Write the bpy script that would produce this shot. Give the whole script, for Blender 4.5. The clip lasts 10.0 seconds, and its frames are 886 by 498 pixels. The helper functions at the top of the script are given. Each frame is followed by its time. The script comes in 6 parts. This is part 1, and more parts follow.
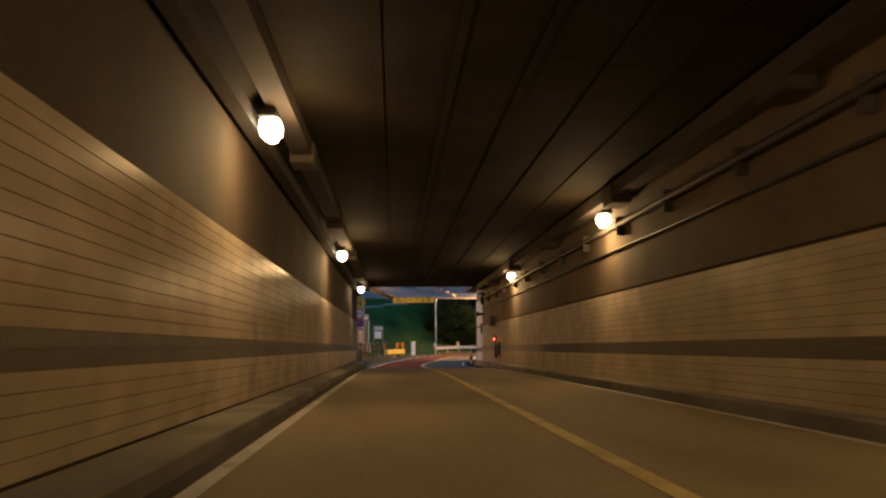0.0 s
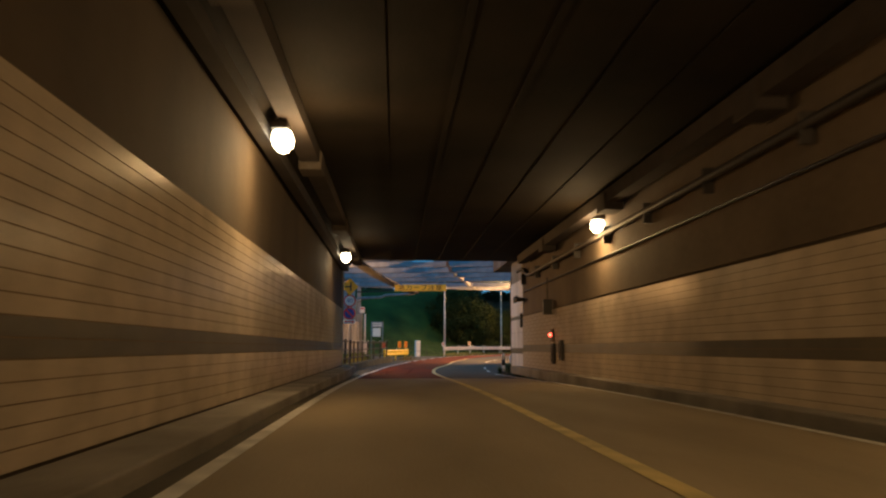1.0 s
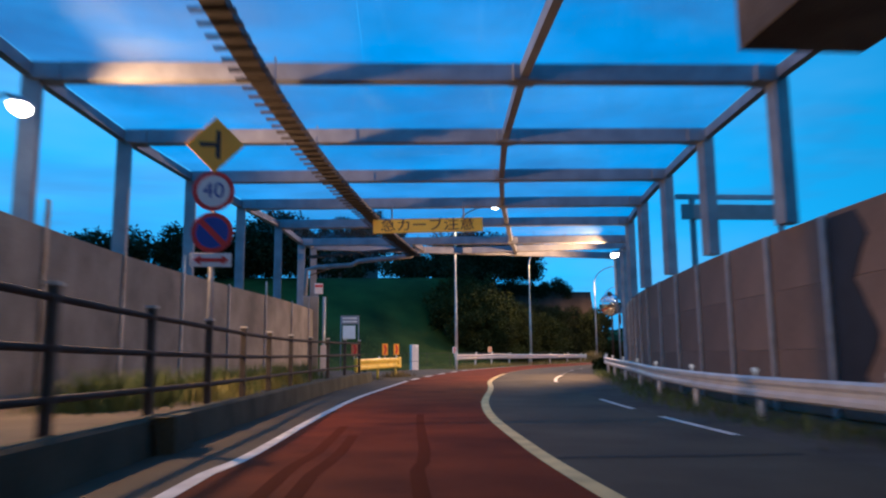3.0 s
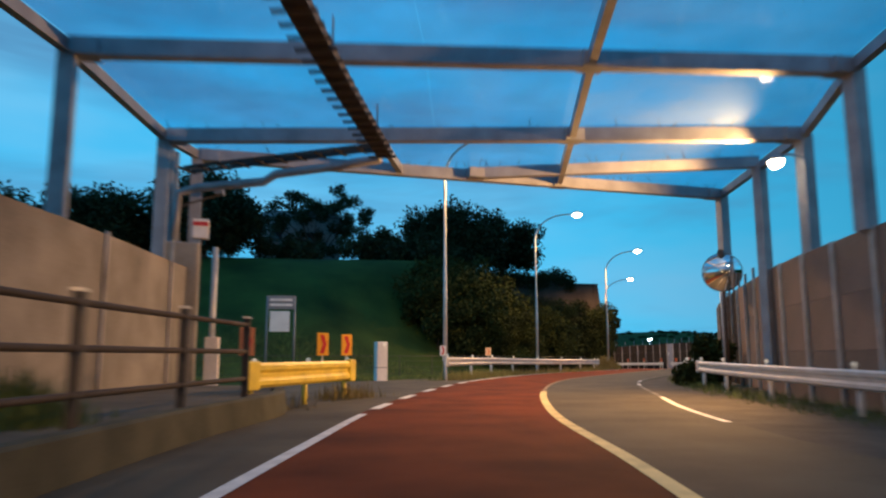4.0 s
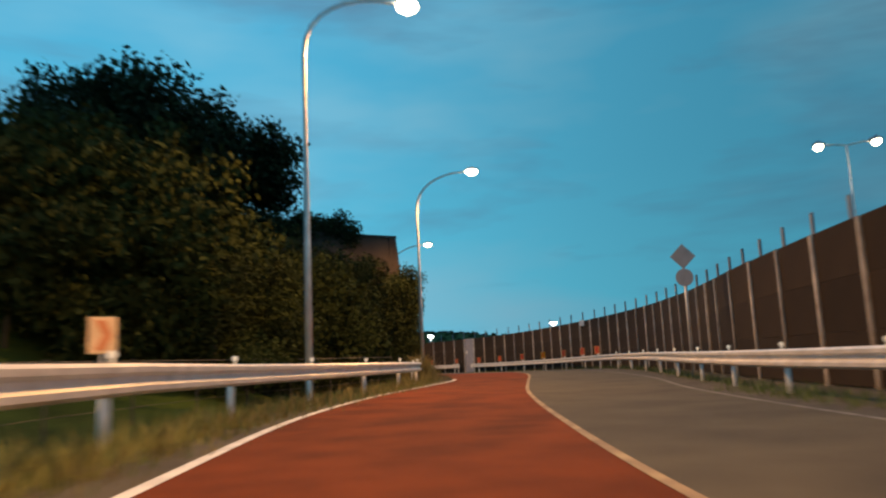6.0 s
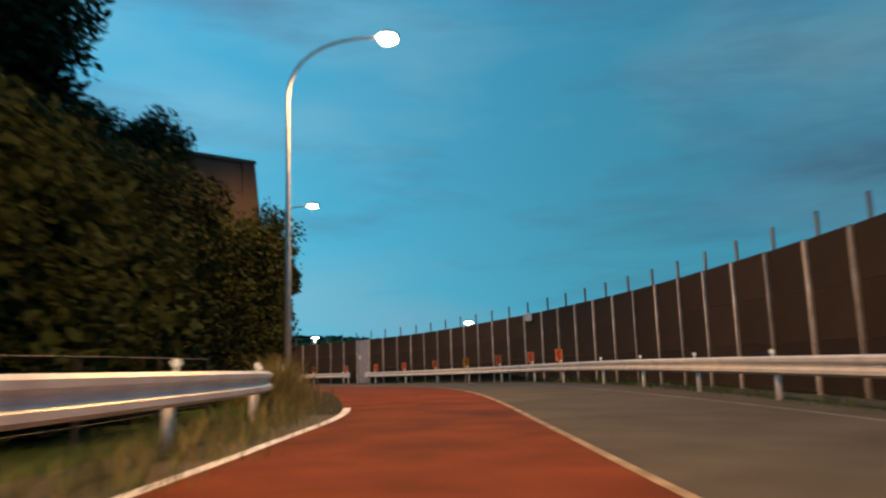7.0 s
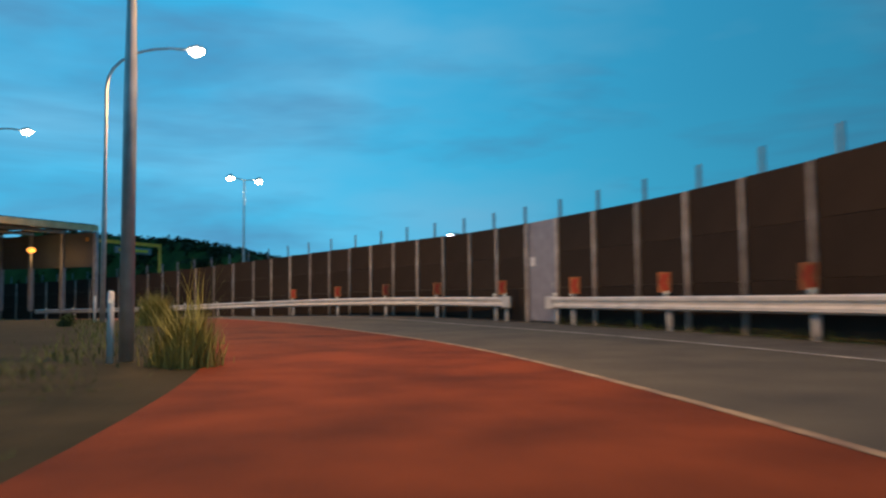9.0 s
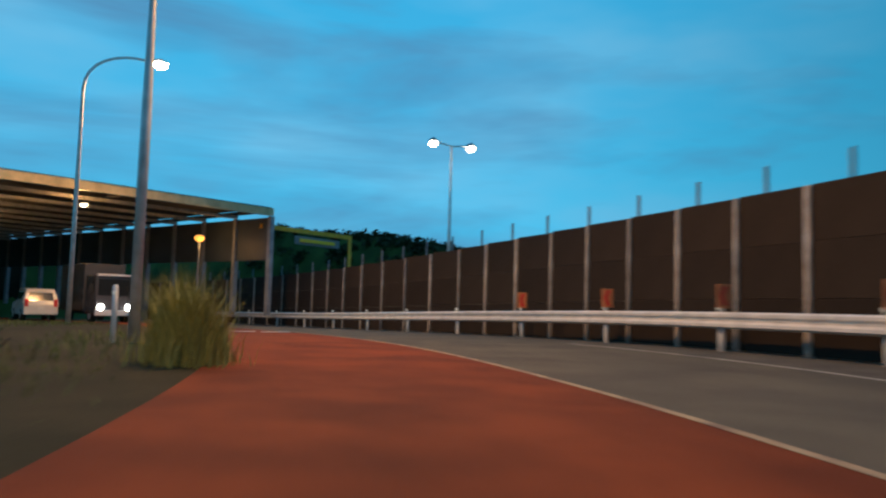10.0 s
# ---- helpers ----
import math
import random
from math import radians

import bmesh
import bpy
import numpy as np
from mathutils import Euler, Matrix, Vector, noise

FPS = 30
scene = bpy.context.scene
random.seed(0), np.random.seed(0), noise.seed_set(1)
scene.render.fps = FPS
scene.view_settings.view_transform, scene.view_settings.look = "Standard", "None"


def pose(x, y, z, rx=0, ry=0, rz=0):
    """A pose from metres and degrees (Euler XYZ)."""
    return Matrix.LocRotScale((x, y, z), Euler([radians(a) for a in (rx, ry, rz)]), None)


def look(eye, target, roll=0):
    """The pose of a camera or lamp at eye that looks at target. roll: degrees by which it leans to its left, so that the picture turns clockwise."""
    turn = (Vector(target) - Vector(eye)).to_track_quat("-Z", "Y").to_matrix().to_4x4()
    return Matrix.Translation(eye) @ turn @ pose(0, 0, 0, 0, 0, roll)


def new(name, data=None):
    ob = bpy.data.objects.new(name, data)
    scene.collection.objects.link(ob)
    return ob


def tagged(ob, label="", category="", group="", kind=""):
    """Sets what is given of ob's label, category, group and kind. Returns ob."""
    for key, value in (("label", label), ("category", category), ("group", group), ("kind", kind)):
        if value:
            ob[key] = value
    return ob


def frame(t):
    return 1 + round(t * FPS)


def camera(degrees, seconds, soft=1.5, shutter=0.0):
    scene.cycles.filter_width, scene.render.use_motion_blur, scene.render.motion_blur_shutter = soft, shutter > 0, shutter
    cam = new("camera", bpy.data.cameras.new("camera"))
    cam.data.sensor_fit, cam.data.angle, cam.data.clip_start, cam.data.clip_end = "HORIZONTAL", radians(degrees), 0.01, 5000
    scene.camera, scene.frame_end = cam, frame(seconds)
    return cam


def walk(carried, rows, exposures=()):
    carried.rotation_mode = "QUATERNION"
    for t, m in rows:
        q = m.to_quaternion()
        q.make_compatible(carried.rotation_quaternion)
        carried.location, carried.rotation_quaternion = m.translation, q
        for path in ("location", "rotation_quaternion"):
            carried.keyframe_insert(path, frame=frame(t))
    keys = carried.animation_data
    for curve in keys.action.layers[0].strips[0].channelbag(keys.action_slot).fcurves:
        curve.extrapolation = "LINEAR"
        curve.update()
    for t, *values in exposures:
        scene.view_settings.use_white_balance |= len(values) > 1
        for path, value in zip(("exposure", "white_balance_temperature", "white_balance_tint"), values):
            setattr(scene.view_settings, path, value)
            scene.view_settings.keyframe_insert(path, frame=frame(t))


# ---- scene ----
cam = camera(60.8, 10.0, soft=2.2, shutter=0.4)
PATH = [
    (0, (-1.702, -44.578, 0.82), (-1.572, -42.599, 1.078), -0.5),
    (0.5, (-1.815, -37.718, 0.819), (-1.683, -35.743, 1.108), -0.3),
    (1, (-1.7, -30.857, 0.771), (-1.576, -28.878, 1.031), 0.1),
    (1.2, (-1.73, -28.384, 0.776), (-1.617, -26.404, 1.035), 0.2),
    (1.5, (-1.807, -24.12, 0.875), (-1.691, -22.141, 1.138), -0.6),
    (1.8, (-1.731, -20.016, 0.932), (-1.596, -18.038, 1.196), -0.1),
    (2, (-1.737, -17.172, 0.915), (-1.609, -15.193, 1.177), -0.2),
    (2.2, (-1.669, -14.284, 0.896), (-1.535, -12.309, 1.179), 0.5),
    (2.5, (-1.485, -10.303, 0.737), (-1.348, -8.329, 1.023), 0.9),
    (3, (-1.455, -2.308, 0.574), (-1.296, -0.336, 0.863), -0.5),
    (3.2, (-1.373, 0.997, 0.561), (-1.216, 2.969, 0.856), -0.0),
    (4.3, (-0.371, 19.747, 0.569), (-0.048, 21.697, 0.873), -0.4),
    (4.5, (-0.029, 22.839, 0.546), (0.365, 24.777, 0.845), -0.6),
    (4.7, (0.555, 26.303, 0.574), (1.015, 28.228, 0.864), -0.9),
    (5, (1.511, 30.986, 0.66), (2.107, 32.872, 0.955), -1.4),
    (5.2, (2.289, 33.992, 0.681), (2.954, 35.857, 0.962), -1.3),
    (5.5, (3.683, 38.403, 0.752), (4.449, 40.226, 1.047), -2.2),
    (5.7, (4.653, 41.469, 0.753), (5.462, 43.273, 1.055), -2.5),
    (6.8, (12.417, 58.414, 0.843), (13.499, 60.066, 1.155), -1.9),
    (7, (14.048, 61.41, 0.882), (15.172, 63.034, 1.197), -1.8),
    (7.2, (15.917, 64.569, 0.949), (17.083, 66.164, 1.258), -1.7),
    (7.5, (18.729, 69.366, 1.15), (19.902, 70.965, 1.412), -1.2),
    (8, (23.105, 76.773, 1.231), (24.217, 78.427, 1.394), -1.4),
    (8.3, (25.681, 81.562, 1.253), (26.742, 83.252, 1.385), -1.0),
    (8.6, (27.936, 86.162, 1.178), (28.895, 87.913, 1.291), -1.1),
    (9, (30.325, 92.372, 0.953), (31.075, 94.222, 1.073), -0.5),
    (9.3, (31.572, 97.578, 0.644), (32.164, 99.484, 0.78), 0.6),
    (9.5, (32.242, 101.038, 0.721), (32.71, 102.977, 0.862), 0.7),
    (10, (33.053, 109.588, 0.792), (33.265, 111.571, 0.943), 1.6),
]
EXPOSURE = [(0.0, 0.15, 6500, 10), (1.5, 0.14, 5950, 10), (1.8, 0.6, 5600, 10), (2.0, 0.72, 5350, 11), (2.5, 0.8, 4650, 16), (2.8, 0.25, 4900, 18), (3.2, 0.05, 5000, 18), (4.3, 0.1, 6600, 10), (4.9, 0.05, 7200, 12),
            (5.7, 0.05, 7500, 14), (7.5, 0.0, 6900, 12), (8.6, -0.05, 6250, 10), (10.0, -0.05, 6200, 10)]
walk(cam, [(t, look(eye, target, roll)) for t, eye, target, roll in PATH], EXPOSURE)

# ---- light ----
world = bpy.data.worlds.new("dusk_sky")
scene.world = world
world.use_nodes = True
wn, wl = world.node_tree.nodes, world.node_tree.links
wn.clear()
w_out = wn.new("ShaderNodeOutputWorld")
w_bg = wn.new("ShaderNodeBackground")
w_bg.inputs[1].default_value = 1.25
w_tc = wn.new("ShaderNodeTexCoord")
w_sep = wn.new("ShaderNodeSeparateXYZ")
wl.new(w_tc.outputs["Generated"], w_sep.inputs[0])
w_grad = wn.new("ShaderNodeValToRGB")
w_grad.color_ramp.elements[0].position, w_grad.color_ramp.elements[0].color = 0.0, (0.075, 0.50, 0.74, 1)
w_grad.color_ramp.elements[1].position, w_grad.color_ramp.elements[1].color = 0.75, (0.03, 0.27, 0.53, 1)
e = w_grad.color_ramp.elements.new(0.25)
e.color = (0.05, 0.39, 0.64, 1)
wl.new(w_sep.outputs[2], w_grad.inputs[0])
w_map = wn.new("ShaderNodeMapping")
w_map.inputs["Scale"].default_value = (1.0, 1.0, 4.6)
w_map.inputs["Location"].default_value = (0.4, 0.2, 0.3)
wl.new(w_tc.outputs["Generated"], w_map.inputs[0])
w_noise = wn.new("ShaderNodeTexNoise")
w_noise.inputs["Distortion"].default_value = 0.35
w_noise.inputs["Scale"].default_value, w_noise.inputs["Detail"].default_value, w_noise.inputs["Roughness"].default_value = 1.5, 5, 0.58
wl.new(w_map.outputs[0], w_noise.inputs[0])
w_cr = wn.new("ShaderNodeValToRGB")
w_cr.color_ramp.elements[0].position, w_cr.color_ramp.elements[0].color = 0.43, (0, 0, 0, 1)
w_cr.color_ramp.elements[1].position, w_cr.color_ramp.elements[1].color = 0.64, (0.95, 0.95, 0.95, 1)
wl.new(w_noise.outputs[0], w_cr.inputs[0])
w_mix = wn.new("ShaderNodeMixRGB")
w_mix.inputs[2].default_value = (0.075, 0.225, 0.385, 1)
# paler grey-lilac banks behind the dark streaks
w_noise2 = wn.new("ShaderNodeTexNoise")
w_noise2.inputs["Scale"].default_value, w_noise2.inputs["Detail"].default_value = 2.3, 4
w_map2 = wn.new("ShaderNodeMapping")
w_map2.inputs["Scale"].default_value, w_map2.inputs["Location"].default_value = (1.0, 1.0, 3.2), (3.1, 1.7, 0.4)
wl.new(w_tc.outputs["Generated"], w_map2.inputs[0])
wl.new(w_map2.outputs[0], w_noise2.inputs[0])
w_cr2 = wn.new("ShaderNodeValToRGB")
w_cr2.color_ramp.elements[0].position, w_cr2.color_ramp.elements[0].color = 0.42, (0, 0, 0, 1)
w_cr2.color_ramp.elements[1].position, w_cr2.color_ramp.elements[1].color = 0.72, (0.8, 0.8, 0.8, 1)
wl.new(w_noise2.outputs[0], w_cr2.inputs[0])
w_pale = wn.new("ShaderNodeMixRGB")
w_pale.inputs[2].default_value = (0.17, 0.44, 0.63, 1)
wl.new(w_cr2.outputs[0], w_pale.inputs[0])
wl.new(w_grad.outputs[0], w_pale.inputs[1])
wl.new(w_cr.outputs[0], w_mix.inputs[0])
wl.new(w_pale.outputs[0], w_mix.inputs[1])
# the sky dims away from the last glow
w_side = wn.new("ShaderNodeMapRange")
w_side.interpolation_type = "SMOOTHSTEP"
w_side.inputs[1].default_value, w_side.inputs[2].default_value = 0.1, 0.9
w_side.inputs[3].default_value, w_side.inputs[4].default_value = 1.0, 0.5
wl.new(w_sep.outputs[0], w_side.inputs[0])
w_dim = wn.new("ShaderNodeVectorMath")
w_dim.operation = "SCALE"
wl.new(w_mix.outputs[0], w_dim.inputs[0])
wl.new(w_side.outputs[0], w_dim.inputs["Scale"])
wl.new(w_dim.outputs[0], w_bg.inputs[0])
wl.new(w_bg.outputs[0], w_out.inputs[0])

sun = new("sun", bpy.data.lights.new("sun", "SUN"))
sun.data.energy, sun.data.angle, sun.data.color = 0.06, radians(60), (0.55, 0.8, 1.0)
sun.matrix_world = look((0, 0, 50), (8, 12, 0))

LAMP_WARM = (1.0, 0.5, 0.16)
TUNNEL_WARM = (1.0, 0.62, 0.26)
STREET_W, TUNNEL_W = 5600, 104


def lamp_point(name, xyz, watts, color, size=0.12, spot=None):
    d = bpy.data.lights.new(name, "SPOT" if spot else "POINT")
    d.energy, d.color, d.shadow_soft_size = watts, color, size
    ob = new(name, d)
    ob.location = xyz
    if spot:
        d.spot_size, d.spot_blend = radians(spot), 0.4
    return ob


# ---- materials ----
def mat(name, col, rough=0.8, metal=0.0, var=0.25, scale=3.0, fine=60.0, bump=0.15, col2=None, emit=None, power=0.0, island=0.0, rnd=0.0, spec=0.5, aniso=(1, 1, 1)):
    """Base colour broken up at two scales, with fine relief."""
    m = bpy.data.materials.new(name)
    m.use_nodes = True
    n, l = m.node_tree.nodes, m.node_tree.links
    b = n["Principled BSDF"]
    b.inputs["Roughness"].default_value, b.inputs["Metallic"].default_value = rough, metal
    b.inputs["Specular IOR Level"].default_value = spec
    tc, mp = n.new("ShaderNodeTexCoord"), n.new("ShaderNodeMapping")
    mp.inputs["Scale"].default_value = aniso
    l.new(tc.outputs["Object"], mp.inputs[0])
    big, small = n.new("ShaderNodeTexNoise"), n.new("ShaderNodeTexNoise")
    big.inputs["Scale"].default_value, big.inputs["Detail"].default_value = scale, 5
    small.inputs["Scale"].default_value, small.inputs["Detail"].default_value = fine, 3
    l.new(mp.outputs[0], big.inputs[0]), l.new(mp.outputs[0], small.inputs[0])
    mixn = n.new("ShaderNodeMath")
    mixn.operation = "MULTIPLY_ADD"
    mixn.inputs[1].default_value = 0.35
    l.new(small.outputs[0], mixn.inputs[0]), l.new(big.outputs[0], mixn.inputs[2])
    ramp = n.new("ShaderNodeValToRGB")
    lo = tuple(c * (1 - var) for c in col) if col2 is None else col2
    hi = tuple(min(1, c * (1 + var * 0.6)) for c in col)
    ramp.color_ramp.elements[0].position, ramp.color_ramp.elements[0].color = 0.42, (*lo, 1)
    ramp.color_ramp.elements[1].position, ramp.color_ramp.elements[1].color = 0.88, (*hi, 1)
    l.new(mixn.outputs[0], ramp.inputs[0])
    last = ramp.outputs[0]
    if island or rnd:
        src = n.new("ShaderNodeNewGeometry").outputs["Random Per Island"] if island else n.new("ShaderNodeObjectInfo").outputs["Random"]
        mr = n.new("ShaderNodeMapRange")
        k = island or rnd
        mr.inputs[3].default_value, mr.inputs[4].default_value = 1 - k, 1 + k
        l.new(src, mr.inputs[0])
        hsv = n.new("ShaderNodeHueSaturation")
        l.new(mr.outputs[0], hsv.inputs["Value"]), l.new(last, hsv.inputs["Color"])
        last = hsv.outputs[0]
    l.new(last, b.inputs["Base Color"])
    if bump:
        bp = n.new("ShaderNodeBump")
        bp.inputs["Strength"].default_value, bp.inputs["Distance"].default_value = bump, 0.02
        l.new(small.outputs[0], bp.inputs["Height"]), l.new(bp.outputs[0], b.inputs["Normal"])
    if emit:
        b.inputs["Emission Color"].default_value, b.inputs["Emission Strength"].default_value = (*emit, 1), power
    return m


def glass_mat(name, tint, rough=0.05, opacity=0.2):
    """Thin sheet: mostly see-through, with a tint and a weak gloss."""
    m = bpy.data.materials.new(name)
    m.use_nodes = True
    n, l = m.node_tree.nodes, m.node_tree.links
    n.remove(n["Principled BSDF"])
    tr, gl, df, m1, m2 = (n.new("ShaderNode" + k) for k in ("BsdfTransparent", "BsdfGlossy", "BsdfDiffuse", "MixShader", "MixShader"))
    tc, ns, mr = n.new("ShaderNodeTexCoord"), n.new("ShaderNodeTexNoise"), n.new("ShaderNodeMapRange")
    ns.inputs["Scale"].default_value, ns.inputs["Detail"].default_value = 0.7, 6
    mr.inputs[1].default_value, mr.inputs[2].default_value = 0.35, 0.75
    mr.inputs[3].default_value, mr.inputs[4].default_value = opacity * 0.3, opacity
    l.new(tc.outputs["Object"], ns.inputs[0]), l.new(ns.outputs[0], mr.inputs[0])
    tr.inputs[0].default_value = (*tint, 1)
    gl.inputs[0].default_value, gl.inputs[1].default_value = (0.8, 0.85, 0.9, 1), rough
    df.inputs[0].default_value = (0.3, 0.36, 0.4, 1)
    l.new(tr.outputs[0], m1.inputs[1]), l.new(df.outputs[0], m1.inputs[2]), l.new(mr.outputs[0], m1.inputs[0])
    m2.inputs[0].default_value = 0.035
    l.new(m1.outputs[0], m2.inputs[1]), l.new(gl.outputs[0], m2.inputs[2])
    l.new(m2.outputs[0], n["Material Output"].inputs[0])
    return m


def glow_mat(name, col, power):
    m = bpy.data.materials.new(name)
    m.use_nodes = True
    b = m.node_tree.nodes["Principled BSDF"]
    b.inputs["Base Color"].default_value = (*col, 1)
    b.inputs["Emission Color"].default_value, b.inputs["Emission Strength"].default_value = (*col, 1), power
    return m


RED_ASPHALT = mat("red_asphalt", (0.158, 0.033, 0.0075), 0.9, var=0.5, scale=0.8, fine=90, bump=0.35, spec=0.15)
SKID = mat("rubbed_tyre_mark", (0.085, 0.021, 0.008), 0.95, var=0.6, scale=2.5, fine=40, bump=0.2, col2=(0.11, 0.024, 0.007), spec=0.05)
# tunnel concrete, its tan raised to include the headlights' glow
TUNNEL_FLOOR = mat("worn_concrete_headlit", (0.36, 0.285, 0.18), 0.8, var=0.35, scale=0.5, fine=60, bump=0.25, aniso=(1, 0.25, 1))
ASPHALT = mat("grey_asphalt", (0.069, 0.057, 0.034), 0.88, var=0.5, scale=0.7, fine=90, bump=0.35, spec=0.5)
SHOULDER = mat("dirty_shoulder", (0.07, 0.06, 0.045), 0.95, var=0.5, scale=1.2, fine=50, bump=0.5)
WHITE_LINE = mat("white_road_paint", (0.72, 0.70, 0.64), 0.7, var=0.35, scale=3, fine=50, bump=0.2)
YELLOW_LINE = mat("cream_road_paint", (0.70, 0.55, 0.22), 0.7, var=0.35, scale=3, fine=50, bump=0.2)
CONCRETE = mat("stained_concrete", (0.30, 0.27, 0.23), 0.9, var=0.45, scale=0.8, fine=30, bump=0.25)
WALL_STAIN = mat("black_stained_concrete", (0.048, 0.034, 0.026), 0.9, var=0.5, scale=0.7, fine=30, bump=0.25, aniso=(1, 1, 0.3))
# darker, mottled concrete for the portal box beam
BEAM_DARK = mat("dark_beam_concrete", (0.15, 0.13, 0.115), 0.9, var=0.5, scale=0.8, fine=30, bump=0.25, col2=(0.06, 0.05, 0.045))
EDGE_FADED = mat("half_worn_road_paint", (0.34, 0.32, 0.28), 0.8, var=0.6, scale=1.5, fine=40, bump=0.3, col2=(0.13, 0.12, 0.10))
WORN_LINE = mat("worn_off_road_paint", (0.17, 0.16, 0.14), 0.85, var=0.6, scale=1.5, fine=40, bump=0.3, col2=(0.07, 0.066, 0.058))
FADED_LINE = mat("faded_road_paint", (0.30, 0.22, 0.12), 0.8, var=0.6, scale=2.5, fine=40, bump=0.2, col2=(0.12, 0.06, 0.04))
MOSSY = mat("mossy_dark_concrete", (0.075, 0.072, 0.045), 0.9, var=0.55, scale=1.3, fine=30, bump=0.3, col2=(0.025, 0.03, 0.016))
FOOTWAY = mat("dirty_brown_footway", (0.10, 0.082, 0.056), 0.92, var=0.45, scale=0.9, fine=30, bump=0.3)
DIRT = mat("dark_grassy_dirt", (0.036, 0.030, 0.015), 0.95, var=0.5, scale=0.9, fine=25, bump=0.6, col2=(0.020, 0.021, 0.010), spec=0.1)
INFILL = mat("blue_grey_infill_sheet", (0.05, 0.065, 0.085), 0.5, var=0.3, scale=0.6, fine=20, bump=0.03)
# fascia base is yellowed to carry the street lamp's light
FASCIA = mat("lamplit_roof_fascia", (0.60, 0.47, 0.26), 0.6, var=0.3, scale=1.5, fine=20, bump=0.05)
BOX_TAN = mat("tan_painted_box", (0.10, 0.078, 0.055), 0.7, var=0.3, scale=3, bump=0.05)
SHADOW_PATCH = mat("dark_blue_shadow", (0.020, 0.024, 0.034), 0.7, var=0.3, scale=2, bump=0.05)
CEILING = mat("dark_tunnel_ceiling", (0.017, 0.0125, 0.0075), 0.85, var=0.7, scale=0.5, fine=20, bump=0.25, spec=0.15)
UPPER_WALL = mat("brown_upper_wall", (0.085, 0.060, 0.036), 0.85, var=0.35, scale=0.8, fine=20, bump=0.15, aniso=(1, 1, 0.4))
UPPER_PALE = mat("pale_upper_wall", (0.15, 0.11, 0.072), 0.85, var=0.4, scale=0.7, fine=20, bump=0.15, aniso=(1, 0.6, 0.4))
TILE = mat("cream_wall_tile", (0.62, 0.52, 0.40), 0.24, var=0.12, scale=1.5, fine=30, bump=0.01, rnd=0.008, spec=0.03)
TILE_S = mat("cream_wall_tile_joined", (0.62, 0.52, 0.40), 0.24, var=0.25, scale=1.5, fine=30, bump=0.01, island=0.012, spec=0.03)
GROUT = mat("tan_grout", (0.26, 0.19, 0.12), 0.95, var=0.3, scale=3, bump=0.1)
BAND = mat("olive_band_tile", (0.135, 0.115, 0.075), 0.4, var=0.25, scale=2, bump=0.05)
PANEL_WHITE = mat("white_wall_panel", (0.80, 0.74, 0.70), 0.6, var=0.3, scale=1.2, fine=20, bump=0.1, aniso=(1, 1, 0.3))
PIPE_DARK = mat("dark_duct", (0.045, 0.038, 0.034), 0.6, var=0.3, bump=0.05)
RUST = mat("dark_brown_paint", (0.09, 0.05, 0.03), 0.6, var=0.35, bump=0.05)
DUCT = mat("brown_painted_duct", (0.055, 0.041, 0.032), 0.85, var=0.3, bump=0.05)
STEEL = mat("grey_painted_steel", (0.30, 0.31, 0.34), 0.5, 0.2, var=0.3, scale=2, bump=0.05)
GALV = mat("galvanised_steel", (0.58, 0.58, 0.57), 0.42, 0.35, var=0.25, scale=4, bump=0.05)
RAIL_WHITE = mat("white_guardrail_steel", (0.66, 0.64, 0.61), 0.38, 0.15, var=0.22, scale=2.5, bump=0.05)
RAIL_YELLOW = mat("yellow_guardrail_steel", (0.78, 0.60, 0.06), 0.45, var=0.25, scale=2.5, bump=0.05)
# height bar's yellow, turned orange to hold the lamp light on it
BAR_LIT = mat("lamplit_yellow_paint", (0.85, 0.40, 0.03), 0.5, var=0.2, bump=0.02)
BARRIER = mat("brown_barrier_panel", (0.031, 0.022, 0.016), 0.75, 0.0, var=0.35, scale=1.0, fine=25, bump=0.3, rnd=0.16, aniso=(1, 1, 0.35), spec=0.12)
# paler copy of the panel with the gallery lamp's light in its colour
BARRIER_LIT = mat("lamplit_barrier_panel", (0.22, 0.152, 0.115), 0.8, 0.0, var=0.35, scale=0.9, fine=25, bump=0.25, rnd=0.10, aniso=(1, 1, 0.35))
POST = mat("pale_barrier_post", (0.50, 0.46, 0.42), 0.5, 0.2, var=0.45, scale=1.5, bump=0.05, col2=(0.20, 0.15, 0.11), rnd=0.35)
STUB = mat("blue_grey_post", (0.16, 0.19, 0.23), 0.6, 0.2, bump=0.02)
DOOR_GREY = mat("grey_steel_door", (0.27, 0.27, 0.31), 0.55, 0.1, var=0.2, bump=0.05)
PAPER = mat("white_sign_sheet", (0.75, 0.75, 0.75), 0.6, var=0.08, bump=0.0)
SIGN_YELLOW = mat("yellow_sign_face", (0.90, 0.43, 0.02), 0.45, var=0.08, bump=0.0)
SIGN_RED = mat("red_sign_face", (0.62, 0.03, 0.03), 0.45, var=0.08, bump=0.0)
SIGN_BLUE = mat("blue_sign_face", (0.02, 0.06, 0.32), 0.45, var=0.08, bump=0.0)
SIGN_WHITE = mat("white_sign_face", (0.75, 0.74, 0.72), 0.45, var=0.08, bump=0.0)
SIGN_BACK = mat("grey_sign_back", (0.24, 0.23, 0.24), 0.5, 0.3, var=0.15, bump=0.0)
INK = mat("black_ink", (0.03, 0.03, 0.035), 0.6, var=0.1, bump=0.0)
BOARD_YELLOW = mat("yellow_board", (0.92, 0.58, 0.04), 0.5, var=0.08, bump=0.0)
